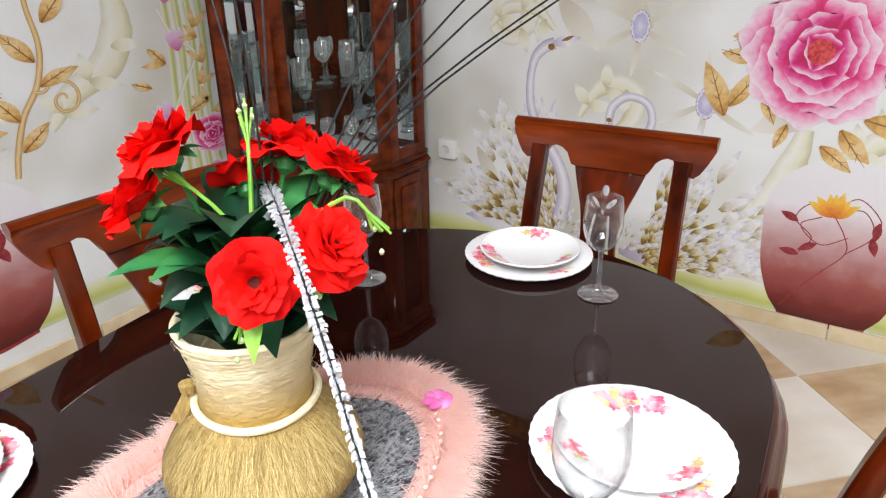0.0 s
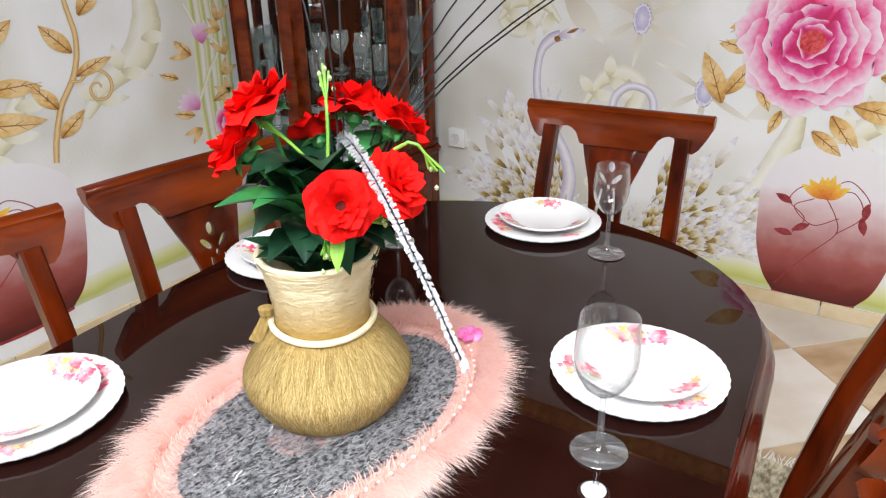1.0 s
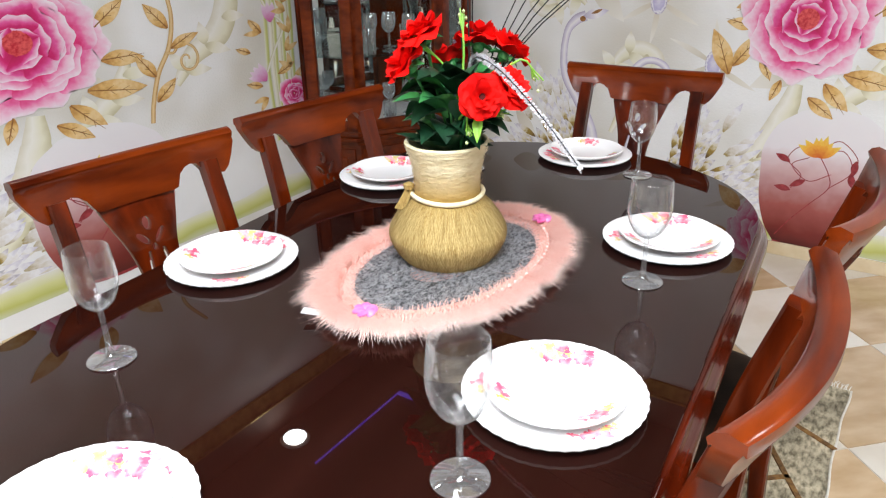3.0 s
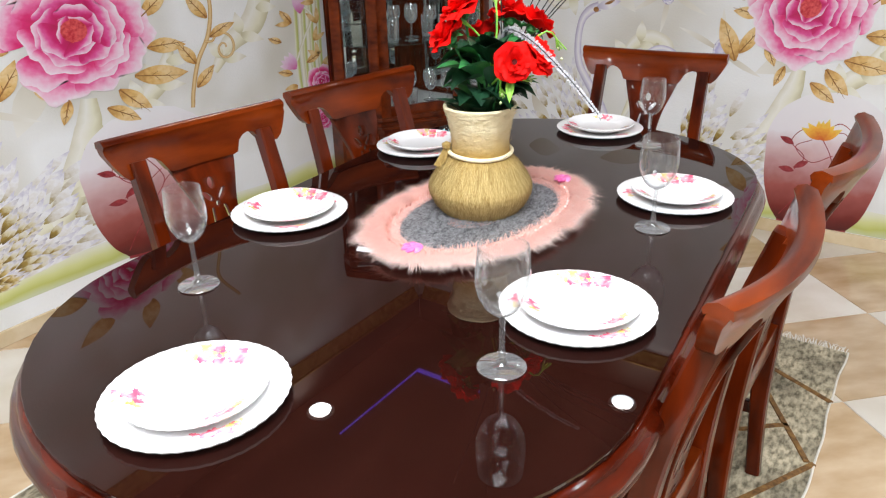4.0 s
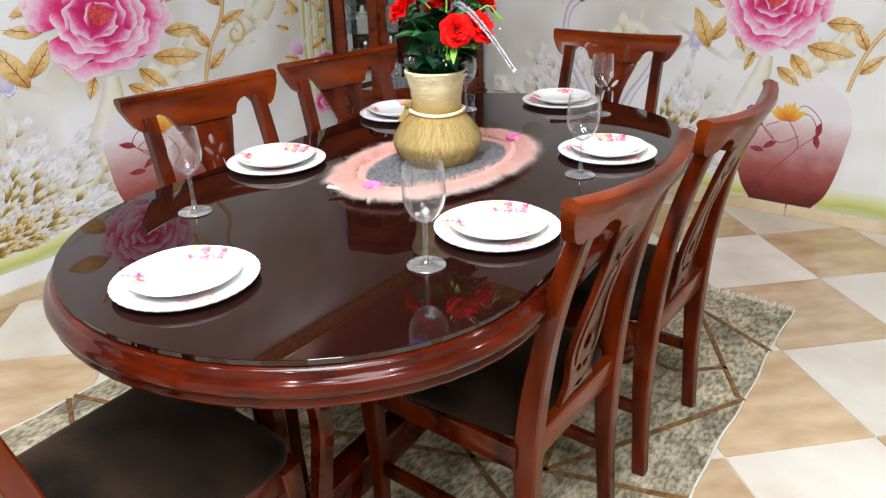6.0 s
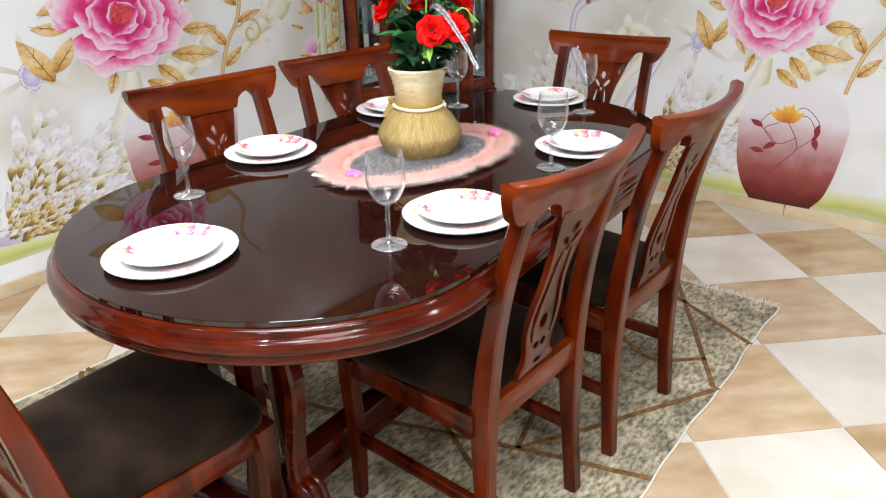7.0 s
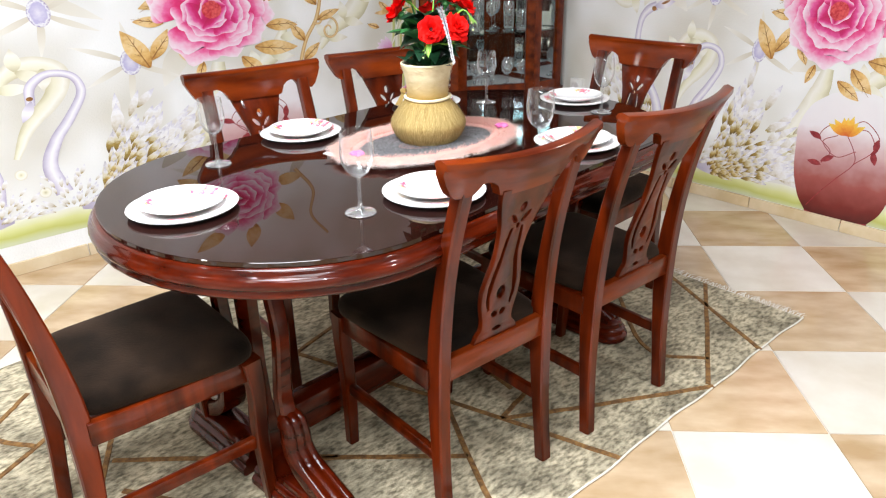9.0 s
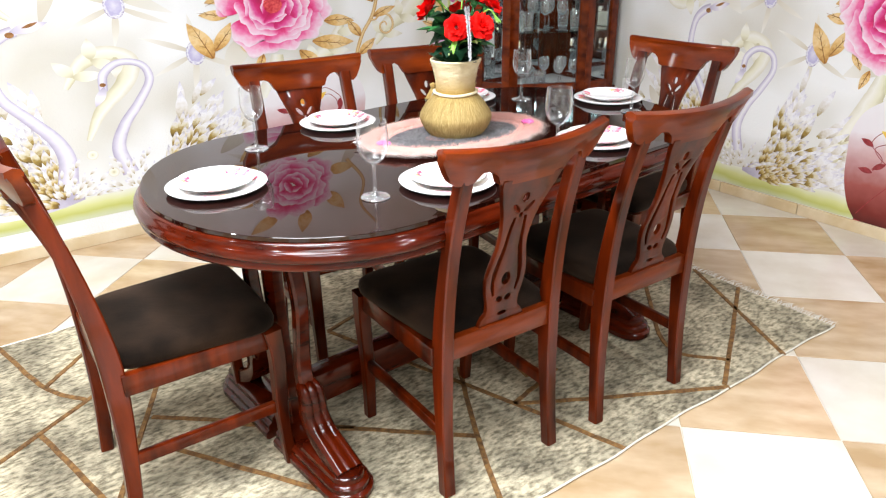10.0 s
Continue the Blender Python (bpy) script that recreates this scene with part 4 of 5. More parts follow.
    for ring in range(6):
        layer("rose", 0.0170 + 0.0003 * ring, P_PINK, lambda pr: rose_print(pr, 0.01, 0.49, 0.20, seed + 6 + ring, (ring,)), "large pink rose print")
    for k in range(8):
        a = 0.5 + k * 0.785
        layer("gold_leaf", 0.0150 + 0.00005 * k, P_LEAF, lambda pr: pr.petal(0.01 + 0.17 * math.cos(a), 0.49 + 0.17 * math.sin(a), a + 0.4, 0.15, 0.07, k, 0, 0.45))
    layer("vine", 0.0146, P_STEM, lambda pr: pr.ribbon([(0.28, 0.40), (0.36, 0.55), (0.34, 0.70), (0.42, 0.85)], [0.018, 0.012], 40))

    def heart(pr):
        r3 = random.Random(seed)
        pr.disc(0, 0, 0.040, 0.040, 16)
        for k in range(26):
            a, d = r3.uniform(0, 6.28), 0.036 * math.sqrt(r3.random())
            pr.disc(d * math.cos(a), d * math.sin(a), 0.008, 0.008, 8)
    layer("rose_heart", 0.0192, P_RED, heart)

    def column(pr):
        for dx in (-0.04, 0.0, 0.04):
            pr.ribbon([(0.93 + dx, -0.60), (0.92 + dx, -0.3), (0.93 + dx, 0.0), (0.92 + dx, 0.3)], 0.022, 20)
        pr.ribbon([(0.84, 0.1), (0.88, 0.0), (0.95, -0.08), (0.90, -0.18), (0.85, -0.28)], 0.012, 30)
    layer("column_shade", 0.0050, P_GREEN, lambda pr: [pr.ribbon([(0.93 + dx, -0.62), (0.92 + dx, -0.3), (0.93 + dx, 0.0), (0.92 + dx, 0.4)], 0.020, 20) for dx in (-0.062, -0.02, 0.02, 0.062)])
    layer("column", 0.0056, P_CREAM, column)
    for k, (x, y, a) in enumerate(((0.955, 0.02, 1.2), (0.965, -0.02, 2.6), (0.975, -0.12, 1.9), (0.95, -0.20, 0.9), (0.97, -0.28, 2.3), (0.835, -0.10, 2.7), (0.94, 0.14, 2.0), (0.97, 0.22, 1.0), (0.84, -0.40, 3.6), (0.98, -0.34, 0.5))):
        layer("gold_leaf", 0.0158 + 0.00005 * k, P_LEAF, lambda pr: [pr.petal(x, y, a + q, 0.075, 0.026, k, 0, 0.5) for q in (-0.45, 0.35)])

    for k, (x, y, a) in enumerate(((0.89, -0.03, 1.6), (0.835, -0.28, 2.5), (0.84, -0.29, 2.1), (0.87, 0.15, 1.4))):
        layer("lotus_bud", 0.0150 + 0.0003 * k, P_LILAC, lambda pr: [pr.petal(x, y - 0.03, a + q, 0.085, 0.035, k, 0, 0.5) for q in (-0.3, 0.3, 0.0)])
    for k, (x, y, r) in enumerate(((0.972, -0.41, 0.085), (0.962, -0.60, 0.075))):
        layer("small_rose", 0.0165, P_PINK, lambda pr: rose_print(pr, x, y, r, seed + 9 + k, (0, 2)))
        layer("small_rose", 0.0168, P_DEEP, lambda pr: rose_print(pr, x, y, r, seed + 9 + k, (3, 4, 5)))
    return tagged(top, "printed wall mural of pink roses, swans and gold leaves", "mural", kind="structure")


mural(pose(0.254, NY - 0.0005, 0.99, 90, 0, 0), 3, (-1.53, 2.6))
mural(pose(WX + 0.0005, 0.217, 1.022, 90, 0, 90) @ Matrix.Diagonal((1.25, 0.955, 1, 1)), 8, (-2.8, 1.54))

# ---- skirting tiles along the walls ----
sk_n = tagged(new("baseboard_north"), "beige tile skirting", "baseboard", kind="structure")
sk_w = tagged(new("baseboard_west"), "beige tile skirting", "baseboard", kind="structure")
sk_mesh = mesh_of(box(-0.222, 0.222, -0.012, 0.0, 0.0, 0.058, 0.002, 1), "skirting_tile", SKIRT, smooth=False)
for i in range(11):
    ob = part("skirting_tile", sk_mesh, None, sk_n)
    ob.matrix_basis = pose(WX + 0.24 + 0.448 * i, NY - 0.0005, 0)
for i in range(12):
    ob = part("skirting_tile", sk_mesh, None, sk_w)
    ob.matrix_basis = pose(WX + 0.0005, NY - 0.25 - 0.448 * i, 0, 0, 0, 90)

# ---- wall socket ----
sock = new("wall_socket")
sock.matrix_basis = pose(-1.146, NY - 0.001, 0.478, 90, 0, 0)
part("cover", box(-0.042, 0.042, -0.042, 0.042, 0.0195, 0.03, 0.003), WHITE_PLASTIC, sock)
part("backing", box(-0.040, 0.040, -0.040, 0.040, 0.0, 0.0194), WHITE_PLASTIC, sock)
part("outlet", moved(spin([(0.0, 0.0), (0.018, 0.0), (0.020, 0.006), (0.022, 0.006), (0.022, -0.002), (0.0, -0.002)], 24), pose(0, 0, 0.0305)), TAG, sock)
tagged(sock, "white plastic wall socket plate on the mural wall", "socket")


# ---- corner display cabinet ----
def poly(points, z0, z1, bevel=0.0):
    bm = bmesh.new()
    lo = [bm.verts.new((x, y, z0)) for x, y in points]
    hi = [bm.verts.new((x, y, z1)) for x, y in points]
    n = len(points)
    bm.faces.new(lo[::-1])
    bm.faces.new(hi)
    for i in range(n):
        bm.faces.new((lo[i], lo[(i + 1) % n], hi[(i + 1) % n], hi[i]))
    bmesh.ops.recalc_face_normals(bm, faces=bm.faces[:])
    if bevel:
        bmesh.ops.bevel(bm, geom=[e for e in bm.edges if abs(e.verts[0].co.z - e.verts[1].co.z) < 1e-6], offset=bevel, segments=2, affect="EDGES")
    return bm


CL, CA, CB, CR = Vector((-1.695, 1.405)), Vector((-1.467, 1.478)), Vector((-1.244, 1.872)), Vector((-1.23, 2.10))
CENTRE = Vector((-1.6, 1.9))


def grown(o):
    pts = [CL, CA, CB, CR, Vector((-1.25, 2.148)), Vector((-1.788, 2.148)), Vector((-1.788, 1.46))]
    out = []
    for i, p in enumerate(pts):
        d = (p - CENTRE).normalized()
        out.append(tuple(p + d * o) if i < 4 else tuple(p))
    return out


cab = new("corner_cabinet")
# the lighter wood makes up for missing light in this corner
part("plinth", poly(grown(-0.01), 0.0, 0.07, 0.004), WOOD_H_LIT, cab)
part("base", poly(grown(-0.02), 0.07, 0.41), WOOD_H_LIT, cab, smooth=False)
part("waist_moulding", merge(poly(grown(0.012), 0.41, 0.425, 0.004), poly(grown(0.022), 0.425, 0.445, 0.006), poly(grown(0.0), 0.445, 0.47, 0.004)), WOOD_H_LIT, cab)
part("cornice", merge(poly(grown(0.0), 1.90, 1.94, 0.004), poly(grown(0.03), 1.94, 1.99, 0.01)), WOOD_H_LIT, cab)


def slab(p, q, z0, z1, thick, u0, u1, shift=0.0, bevel=0.003):
    """A board that stands on the line from p to q, from share u0 to u1 of it."""
    d = (q - p)
    nrm = Vector((d.y, -d.x)).normalized()
    ln = d.length
    bm = box(u0 * ln, u1 * ln, -thick, 0, z0, z1, bevel)
    m = Matrix(((d.x / ln, -nrm.x, 0, p.x + nrm.x * shift), (d.y / ln, -nrm.y, 0, p.y + nrm.y * shift), (0, 0, 1, 0), (0, 0, 0, 1)))
    bm.transform(m @ Matrix.Diagonal((1, -1, 1, 1)))
    bmesh.ops.reverse_faces(bm, faces=bm.faces[:])
    return bm


for (p, q), a, name in (((CL, CA), 0.22, "side_frame"), ((CA, CB), 0.115, "door"), ((CB, CR), 0.22, "side_frame")):
    door = part(name, merge(slab(p, q, 0.47, 1.90, 0.026, 0.0, a), slab(p, q, 0.47, 1.90, 0.026, 1 - a, 1.0),
                            slab(p, q, 0.471, 0.52, 0.024, a, 1 - a), slab(p, q, 1.84, 1.899, 0.024, a, 1 - a)), WOOD_H_LIT, cab)
    pane = part("pane", slab(p, q, 0.52, 1.84, 0.004, a, 1 - a, -0.008, 0), PANE, door, "clear glass pane", smooth=False)
    pane.visible_shadow = False
    part("base_panel", merge(slab(p, q, 0.10, 0.385, 0.02, a * 0.5, 1 - a * 0.5, -0.01, 0.004), slab(p, q, 0.14, 0.345, 0.012, a * 1.2, 1 - a * 1.2, 0.002, 0.006)), WOOD_H_LIT, cab)
part("back_panel", merge(poly([(-1.27, 2.13), (-1.27, 2.147), (-1.787, 2.147), (-1.787, 2.13)], 0.472, 1.898), poly([(-1.77, 1.47), (-1.77, 2.128), (-1.787, 2.128), (-1.787, 1.47)], 0.472, 1.898)), WOOD, cab, smooth=False)
part("back_mirror", merge(poly([(-1.29, 2.122), (-1.29, 2.129), (-1.66, 2.129), (-1.66, 2.122)], 0.50, 1.88), poly([(-1.762, 1.49), (-1.762, 1.98), (-1.769, 1.98), (-1.769, 1.49)], 0.50, 1.88)), MIRROR, cab, "mirror back", smooth=False)
# pale sheet added in place of bright mirror reflections inside
part("shelf_liner", poly([(CL.x + 0.02, CL.y + 0.06), (CA.x - 0.04, CA.y + 0.04), (CB.x - 0.05, CB.y), (CR.x - 0.05, CR.y - 0.02), (-1.755, 2.112), (-1.755, 1.49)], 0.4705, 0.4712), PORCELAIN, cab, "pale sheet added to brighten the cabinet floor", smooth=False)
for z in (0.80, 1.13, 1.46):
    part("glass_shelf", poly([(CL.x + 0.01, CL.y + 0.05), (CA.x - 0.03, CA.y + 0.03), (CB.x - 0.04, CB.y + 0.0), (CR.x - 0.04, CR.y - 0.01), (-1.76, 2.115), (-1.758, 1.48)], z, z + 0.007), SHELF_GLASS, cab, "greenish glass shelf", smooth=False)
tagged(cab, "mahogany glazed corner display cabinet full of glassware", "cabinet")

goblet = wine_glass("goblet", 0.032, 0.16, "clear glass goblet on a cabinet shelf", BRIGHT_GLASS)
tumbler = new("tumbler")
part("body", spin([(0.0, 0.0), (0.026, 0.0), (0.028, 0.003), (0.033, 0.10), (0.0325, 0.102), (0.0315, 0.10), (0.026, 0.008), (0.0, 0.008)], 24), BRIGHT_GLASS, tumbler)
tagged(tumbler, "clear cut-glass tumbler on a cabinet shelf", "tumbler", "cabinet tumblers")
tagged(goblet, group="cabinet goblets")
rnd = random.Random(4)
ax, ay = Vector((0.49, 0.872)), Vector((-0.872, 0.49))
count = [0, 0]
for z in (0.4715, 0.808, 1.138):
    for row, off in enumerate((0.07, 0.18)):
        for k in range(5 if row == 0 else 4):
            p = Vector((-1.40, 1.70)) + ax * ((k - (2 if row == 0 else 1.5)) * 0.092 + rnd.uniform(-0.012, 0.012)) + ay * (off + rnd.uniform(-0.012, 0.012))
            kind = 0 if (k + row + int(z * 10)) % 3 else 1
            src = (goblet, tumbler)[kind]
            g = src if count[kind] == 0 else copy_thing(src, pose(p.x, p.y, z))
            g.matrix_basis = pose(p.x, p.y, z)
            count[kind] += 1

# ---- rug ----
RX0, RX1, RY0, RY1 = -1.02, 0.69, -1.42, 1.205
rug = new("rug")
bm = bmesh.new()
nx, ny = 50, 80
vs = [[bm.verts.new((RX0 + (RX1 - RX0) * i / nx + (0.004 * math.sin(j * 0.33) + 0.002 * math.sin(j * 0.9) if i in (0, nx) else 0), RY0 + (RY1 - RY0) * j / ny, 0.006 + 0.0012 * noise.noise((i * 0.9, j * 0.9, 0)))) for j in range(ny + 1)] for i in range(nx + 1)]
for i in range(nx):
    for j in range(ny):
        bm.faces.new((vs[i][j], vs[i + 1][j], vs[i + 1][j + 1], vs[i][j + 1]))
ex = bmesh.ops.extrude_face_region(bm, geom=[e for e in bm.edges if e.is_boundary])
for v in [g for g in ex["geom"] if isinstance(g, bmesh.types.BMVert)]:
    v.co.z = 0.0005
bmesh.ops.recalc_face_normals(bm, faces=bm.faces[:])
part("woven_ground", bm, RUG, rug)
LINES = [((0.69, 0.067), (0.343, -0.044), (-0.40, -0.30)), ((0.28, 0.199), (0.343, -0.044)), ((0.343, -0.044), (0.50, 0.22), (0.69, 0.565)), ((0.08, -0.06), (0.398, -0.233), (0.69, -0.37)),
         ((-0.1, -0.80), (0.132, -0.526), (0.398, -0.233)), ((0.302, 1.2), (0.676, 0.561)), ((0.092, 1.2), (0.69, 0.88)), ((0.05, 0.93), (0.411, 0.607), (0.60, 0.70)),
         ((-1.01, -1.30), (-0.64, -1.209), (-0.483, -1.113)), ((-0.30, -1.40), (-0.483, -1.113), (-0.64, -0.85)), ((-0.64, -1.209), (-0.79, -1.06)), ((-0.375, -1.259), (0.15, -1.14)),
         ((-0.449, -0.903), (0.025, -1.134), (0.3, -1.27)), ((-0.269, -0.971), (-0.014, -0.677), (0.15, -0.5)), ((-0.129, -0.994), (0.366, -0.672), (0.69, -0.46)), ((0.0, 0.13), (0.26, 0.09)),
         ((-1.02, -0.59), (-0.83, -0.68), (-0.45, -0.9)), ((-1.02, -0.57), (-0.84, -0.52), (-0.4, -0.45)), ((-0.4, -0.3), (-0.6, 0.2), (-1.01, 0.4)), ((-0.6, 0.2), (0.0, 0.62), (0.05, 0.93)), ((0.4, -1.0), (0.69, -0.85))]
for pts in LINES:
    q = bend([(x, y, 0) for x, y in pts], 14) if len(pts) > 2 else [Vector((*pts[0], 0)).lerp(Vector((*pts[1], 0)), i / 9) for i in range(10)]
    rings = []
    for i, p in enumerate(q):
        d = (q[min(i + 1, len(q) - 1)] - q[max(i - 1, 0)]).normalized()
        s = Vector((-d.y, d.x, 0)) * 0.0085
        w = Vector((noise.noise(p * 40), noise.noise(p * 40 + Vector((9, 0, 0))), 0)) * 0.003
        rings.append([p + w - s + Vector((0, 0, 0.005)), p + w - s * 0.8 + Vector((0, 0, 0.0095)), p + w + s * 0.8 + Vector((0, 0, 0.0095)), p + w + s + Vector((0, 0, 0.005))])
    part("woven_line", loft(rings), RUG_LINE, rug)
part("binding", tube([(RX1 + 0.004 * math.sin(j * 0.33) + 0.002 * math.sin(j * 0.9), RY0 + (RY1 - RY0) * j / ny, 0.006) for j in range(ny + 1)], 0.0032, 6), FRINGE, rug)
part("binding", tube([(RX0 + 0.004 * math.sin(j * 0.33) + 0.002 * math.sin(j * 0.9), RY0 + (RY1 - RY0) * j / ny, 0.006) for j in range(ny + 1)], 0.0032, 6), FRINGE, rug)
verts, faces = [], []
rnd = random.Random(7)
for i in range(340):
    x = RX0 + (RX1 - RX0) * (i + 0.5) / 340
    for y0, sg in ((RY1, 1), (RY0, -1)):
        dx, ln = rnd.uniform(-0.02, 0.02), rnd.uniform(0.03, 0.055)
        n0 = len(verts)
        verts += [(x - 0.0016, y0, 0.005), (x + 0.0016, y0, 0.005), (x + dx * 0.5 + 0.0014, y0 + sg * ln * 0.5, 0.008), (x + dx * 0.5 - 0.0014, y0 + sg * ln * 0.5, 0.008), (x + dx + 0.001, y0 + sg * ln, 0.002), (x + dx - 0.001, y0 + sg * ln, 0.002)]
        faces += [(n0, n0 + 1, n0 + 2, n0 + 3), (n0 + 3, n0 + 2, n0 + 4, n0 + 5)]
me = bpy.data.meshes.new("fringe")
me.from_pydata(verts, [], faces)
tagged(part("fringe", finish(me, FRINGE, False), None, rug), kind="stuff")
tagged(rug, "mottled grey-beige rug with brown woven lines and white fringe", "rug")

# ---- fur table mat ----
doily = new("table_mat")
doily.matrix_basis = pose(0.020, -0.030, TOP + 0.0005, 0, 0, -4)


def mat_ring(k, z, n=72, wob=0.0):
    return [((0.168 * k + wob * math.sin(5 * a + 1)) * math.cos(a), (0.272 * k + wob * math.sin(4 * a)) * math.sin(a), z) for a in (2 * math.pi * i / n for i in range(n))]


part("backing", loft([mat_ring(0.93, 0.0), mat_ring(0.97, 0.004), mat_ring(0.92, 0.010), mat_ring(0.84, 0.013), mat_ring(0.78, 0.010), mat_ring(0.76, 0.004)]), FUR_BASE, doily)
inner = [[(0.146 * k * math.cos(a) * (1 + 0.05 * math.sin(3 * a)), 0.243 * k * math.sin(a), z) for a in (2 * math.pi * i / 72 for i in range(72))] for k, z in ((1.0, 0.0005), (0.99, 0.0075), (0.9, 0.0085), (0.40, 0.0075), (0.38, 0.0006), (0.02, 0.0005))]
part("silver_centre", loft(inner), SILVER, doily, "grey and silver shaggy woven centre")
# fur: curved tapering blades
verts, faces = [], []
rnd = random.Random(11)
for i in range(30000):
    a = rnd.uniform(0, 2 * math.pi)
    k = math.sqrt(rnd.uniform(0.87 ** 2, 0.99 ** 2))
    x, y = 0.168 * k * math.cos(a), 0.272 * k * math.sin(a)
    clump = noise.noise((x * 38, y * 38, 0)) * 1.0
    out = math.atan2(y / 0.272 ** 2, x / 0.168 ** 2) + rnd.gauss(0, 0.30) + clump
    if k < 0.90 and rnd.random() < 0.15:
        out += math.pi * rnd.uniform(0.6, 1.0)
    ln = rnd.uniform(0.024, 0.047) * (1 + 0.4 * clump) * (0.7 if k < 0.90 else 1)
    h = rnd.uniform(0.005, 0.016)
    if rnd.random() < 0.14:
        ln *= 1.4
    d, s = Vector((math.cos(out), math.sin(out), 0)), Vector((-math.sin(out), math.cos(out), 0)) * rnd.uniform(0.0003, 0.0006)
    b = Vector((x, y, 0.009))
    m1 = b + d * ln * 0.5 + Vector((0, 0, h))
    tip = b + d * ln + Vector((0, 0, h * rnd.uniform(-0.2, 0.9)))
    tip.z = max(tip.z, 0.002)
    n0 = len(verts)
    verts += [b - s, b + s, m1 + s * 0.8, m1 - s * 0.8, tip]
    faces += [(n0, n0 + 1, n0 + 2, n0 + 3), (n0 + 3, n0 + 2, n0 + 4)]
me = bpy.data.meshes.new("fur")
me.from_pydata(verts, [], faces)
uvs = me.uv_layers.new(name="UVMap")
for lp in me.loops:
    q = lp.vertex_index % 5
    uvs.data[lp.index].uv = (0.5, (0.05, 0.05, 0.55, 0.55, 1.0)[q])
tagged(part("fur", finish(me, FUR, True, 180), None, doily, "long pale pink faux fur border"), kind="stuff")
# tinsel threads of the centre
verts, faces = [], []
for i in range(17000):
    a, k = rnd.uniform(0, 2 * math.pi), math.sqrt(rnd.random()) * 0.98
    b = Vector((0.146 * k * math.cos(a), 0.243 * k * math.sin(a), 0.008))
    if (b.x + 0.017) ** 2 + (b.y - 0.020) ** 2 < 0.066 ** 2:
        continue
    o = rnd.gauss(0.9, 0.45)
    d = Vector((math.cos(o), math.sin(o), rnd.uniform(0.1, 0.5))).normalized() * rnd.uniform(0.007, 0.015)
    s = d.cross(Vector((0, 0, 1))).normalized() * 0.0004
    n0 = len(verts)
    verts += [b - s, b + s, b + d + s, b + d - s]
    faces.append((n0, n0 + 1, n0 + 2, n0 + 3))
me = bpy.data.meshes.new("tinsel_weave")
me.from_pydata(verts, [], faces)
me.materials.append(TINSEL)
me.materials.append(SILVER)
for p in me.polygons:
    p.material_index = 0 if p.index % 3 == 0 else 1
tagged(part("tinsel_weave", me, None, doily, "silver tinsel threads"), kind="stuff")
for a in (1.25, -1.45):
    bx, by = 0.165 * math.cos(a) * 1.02, 0.245 * math.sin(a) * 1.02
    for q in range(6):
        part("satin_petal", moved(spin([(0.0, 0.0), (0.009, 0.001), (0.010, 0.004), (0.006, 0.008), (0.0, 0.009)], 10), pose(bx + 0.011 * math.cos(q * 1.05), by + 0.011 * math.sin(q * 1.05), 0.021, 20 * math.cos(q), 20 * math.sin(q), 0)), PINK_SATIN, doily, "bright pink satin petal")
beads = []
for i in range(26):
    a = -0.5 + i * 0.075
    beads.append(moved(spin([(0.0, -0.003), (0.0025, -0.0018), (0.0033, 0.0), (0.0025, 0.0018), (0.0, 0.003)], 8), pose(0.148 * math.cos(a), 0.246 * math.sin(a), 0.013)))
part("bead_trim", merge(*beads), PEARL, doily, "row of pink pearl beads")
part("tag", moved(box(-0.030, 0.030, -0.009, 0.009, 0, 0.0008), pose(-0.046, -0.280, 0.012, 0, 6, 30)), TAG, doily, "silver-white satin maker's tag", smooth=False)
tagged(doily, "oval silver table mat with pink faux fur border", "table mat")

# ---- vase ----
vase = new("vase")
VC = Vector((0.003, -0.010, TOP + 0.0012))
vase.matrix_basis = Matrix.Translation(VC)
body = [(0.0, 0.0), (0.062, 0.0), (0.078, 0.006), (0.094, 0.026), (0.104, 0.046), (0.1065, 0.058), (0.104, 0.069), (0.092, 0.090), (0.076, 0.111), (0.062, 0.125), (0.059, 0.131)]
neck = [(0.0545, 0.125), (0.0575, 0.131), (0.058, 0.157), (0.061, 0.182), (0.067, 0.207), (0.073, 0.220), (0.0745, 0.224), (0.072, 0.227), (0.066, 0.223), (0.060, 0.197), (0.055, 0.157), (0.052, 0.129)]
for name, prof, material, label, amp in (("body", body, SISAL, "tan sisal-wrapped round body", 0.0016), ("neck", neck, SISAL_PALE, "pale sisal-wrapped flared neck", 0.0012)):
    fine = bend([(r, 0, z) for r, z in prof], 60)
    bm = spin([(max(0, p.x), p.z) for p in fine], 72)
    for v in bm.verts:
        a = math.atan2(v.co.y, v.co.x)
        r = math.hypot(v.co.x, v.co.y)
        if r > 0.02:
            k = noise.noise((math.cos(a) * 14, math.sin(a) * 14, v.co.z * (12 if name == "body" else 70))) * amp * 0.7 + noise.noise((math.cos(a) * 2, math.sin(a) * 2, v.co.z * 20)) * 0.0016
            v.co.x *= 1 + k / r
            v.co.y *= 1 + k / r
    part(name, bm, material, vase, label, angle=80)
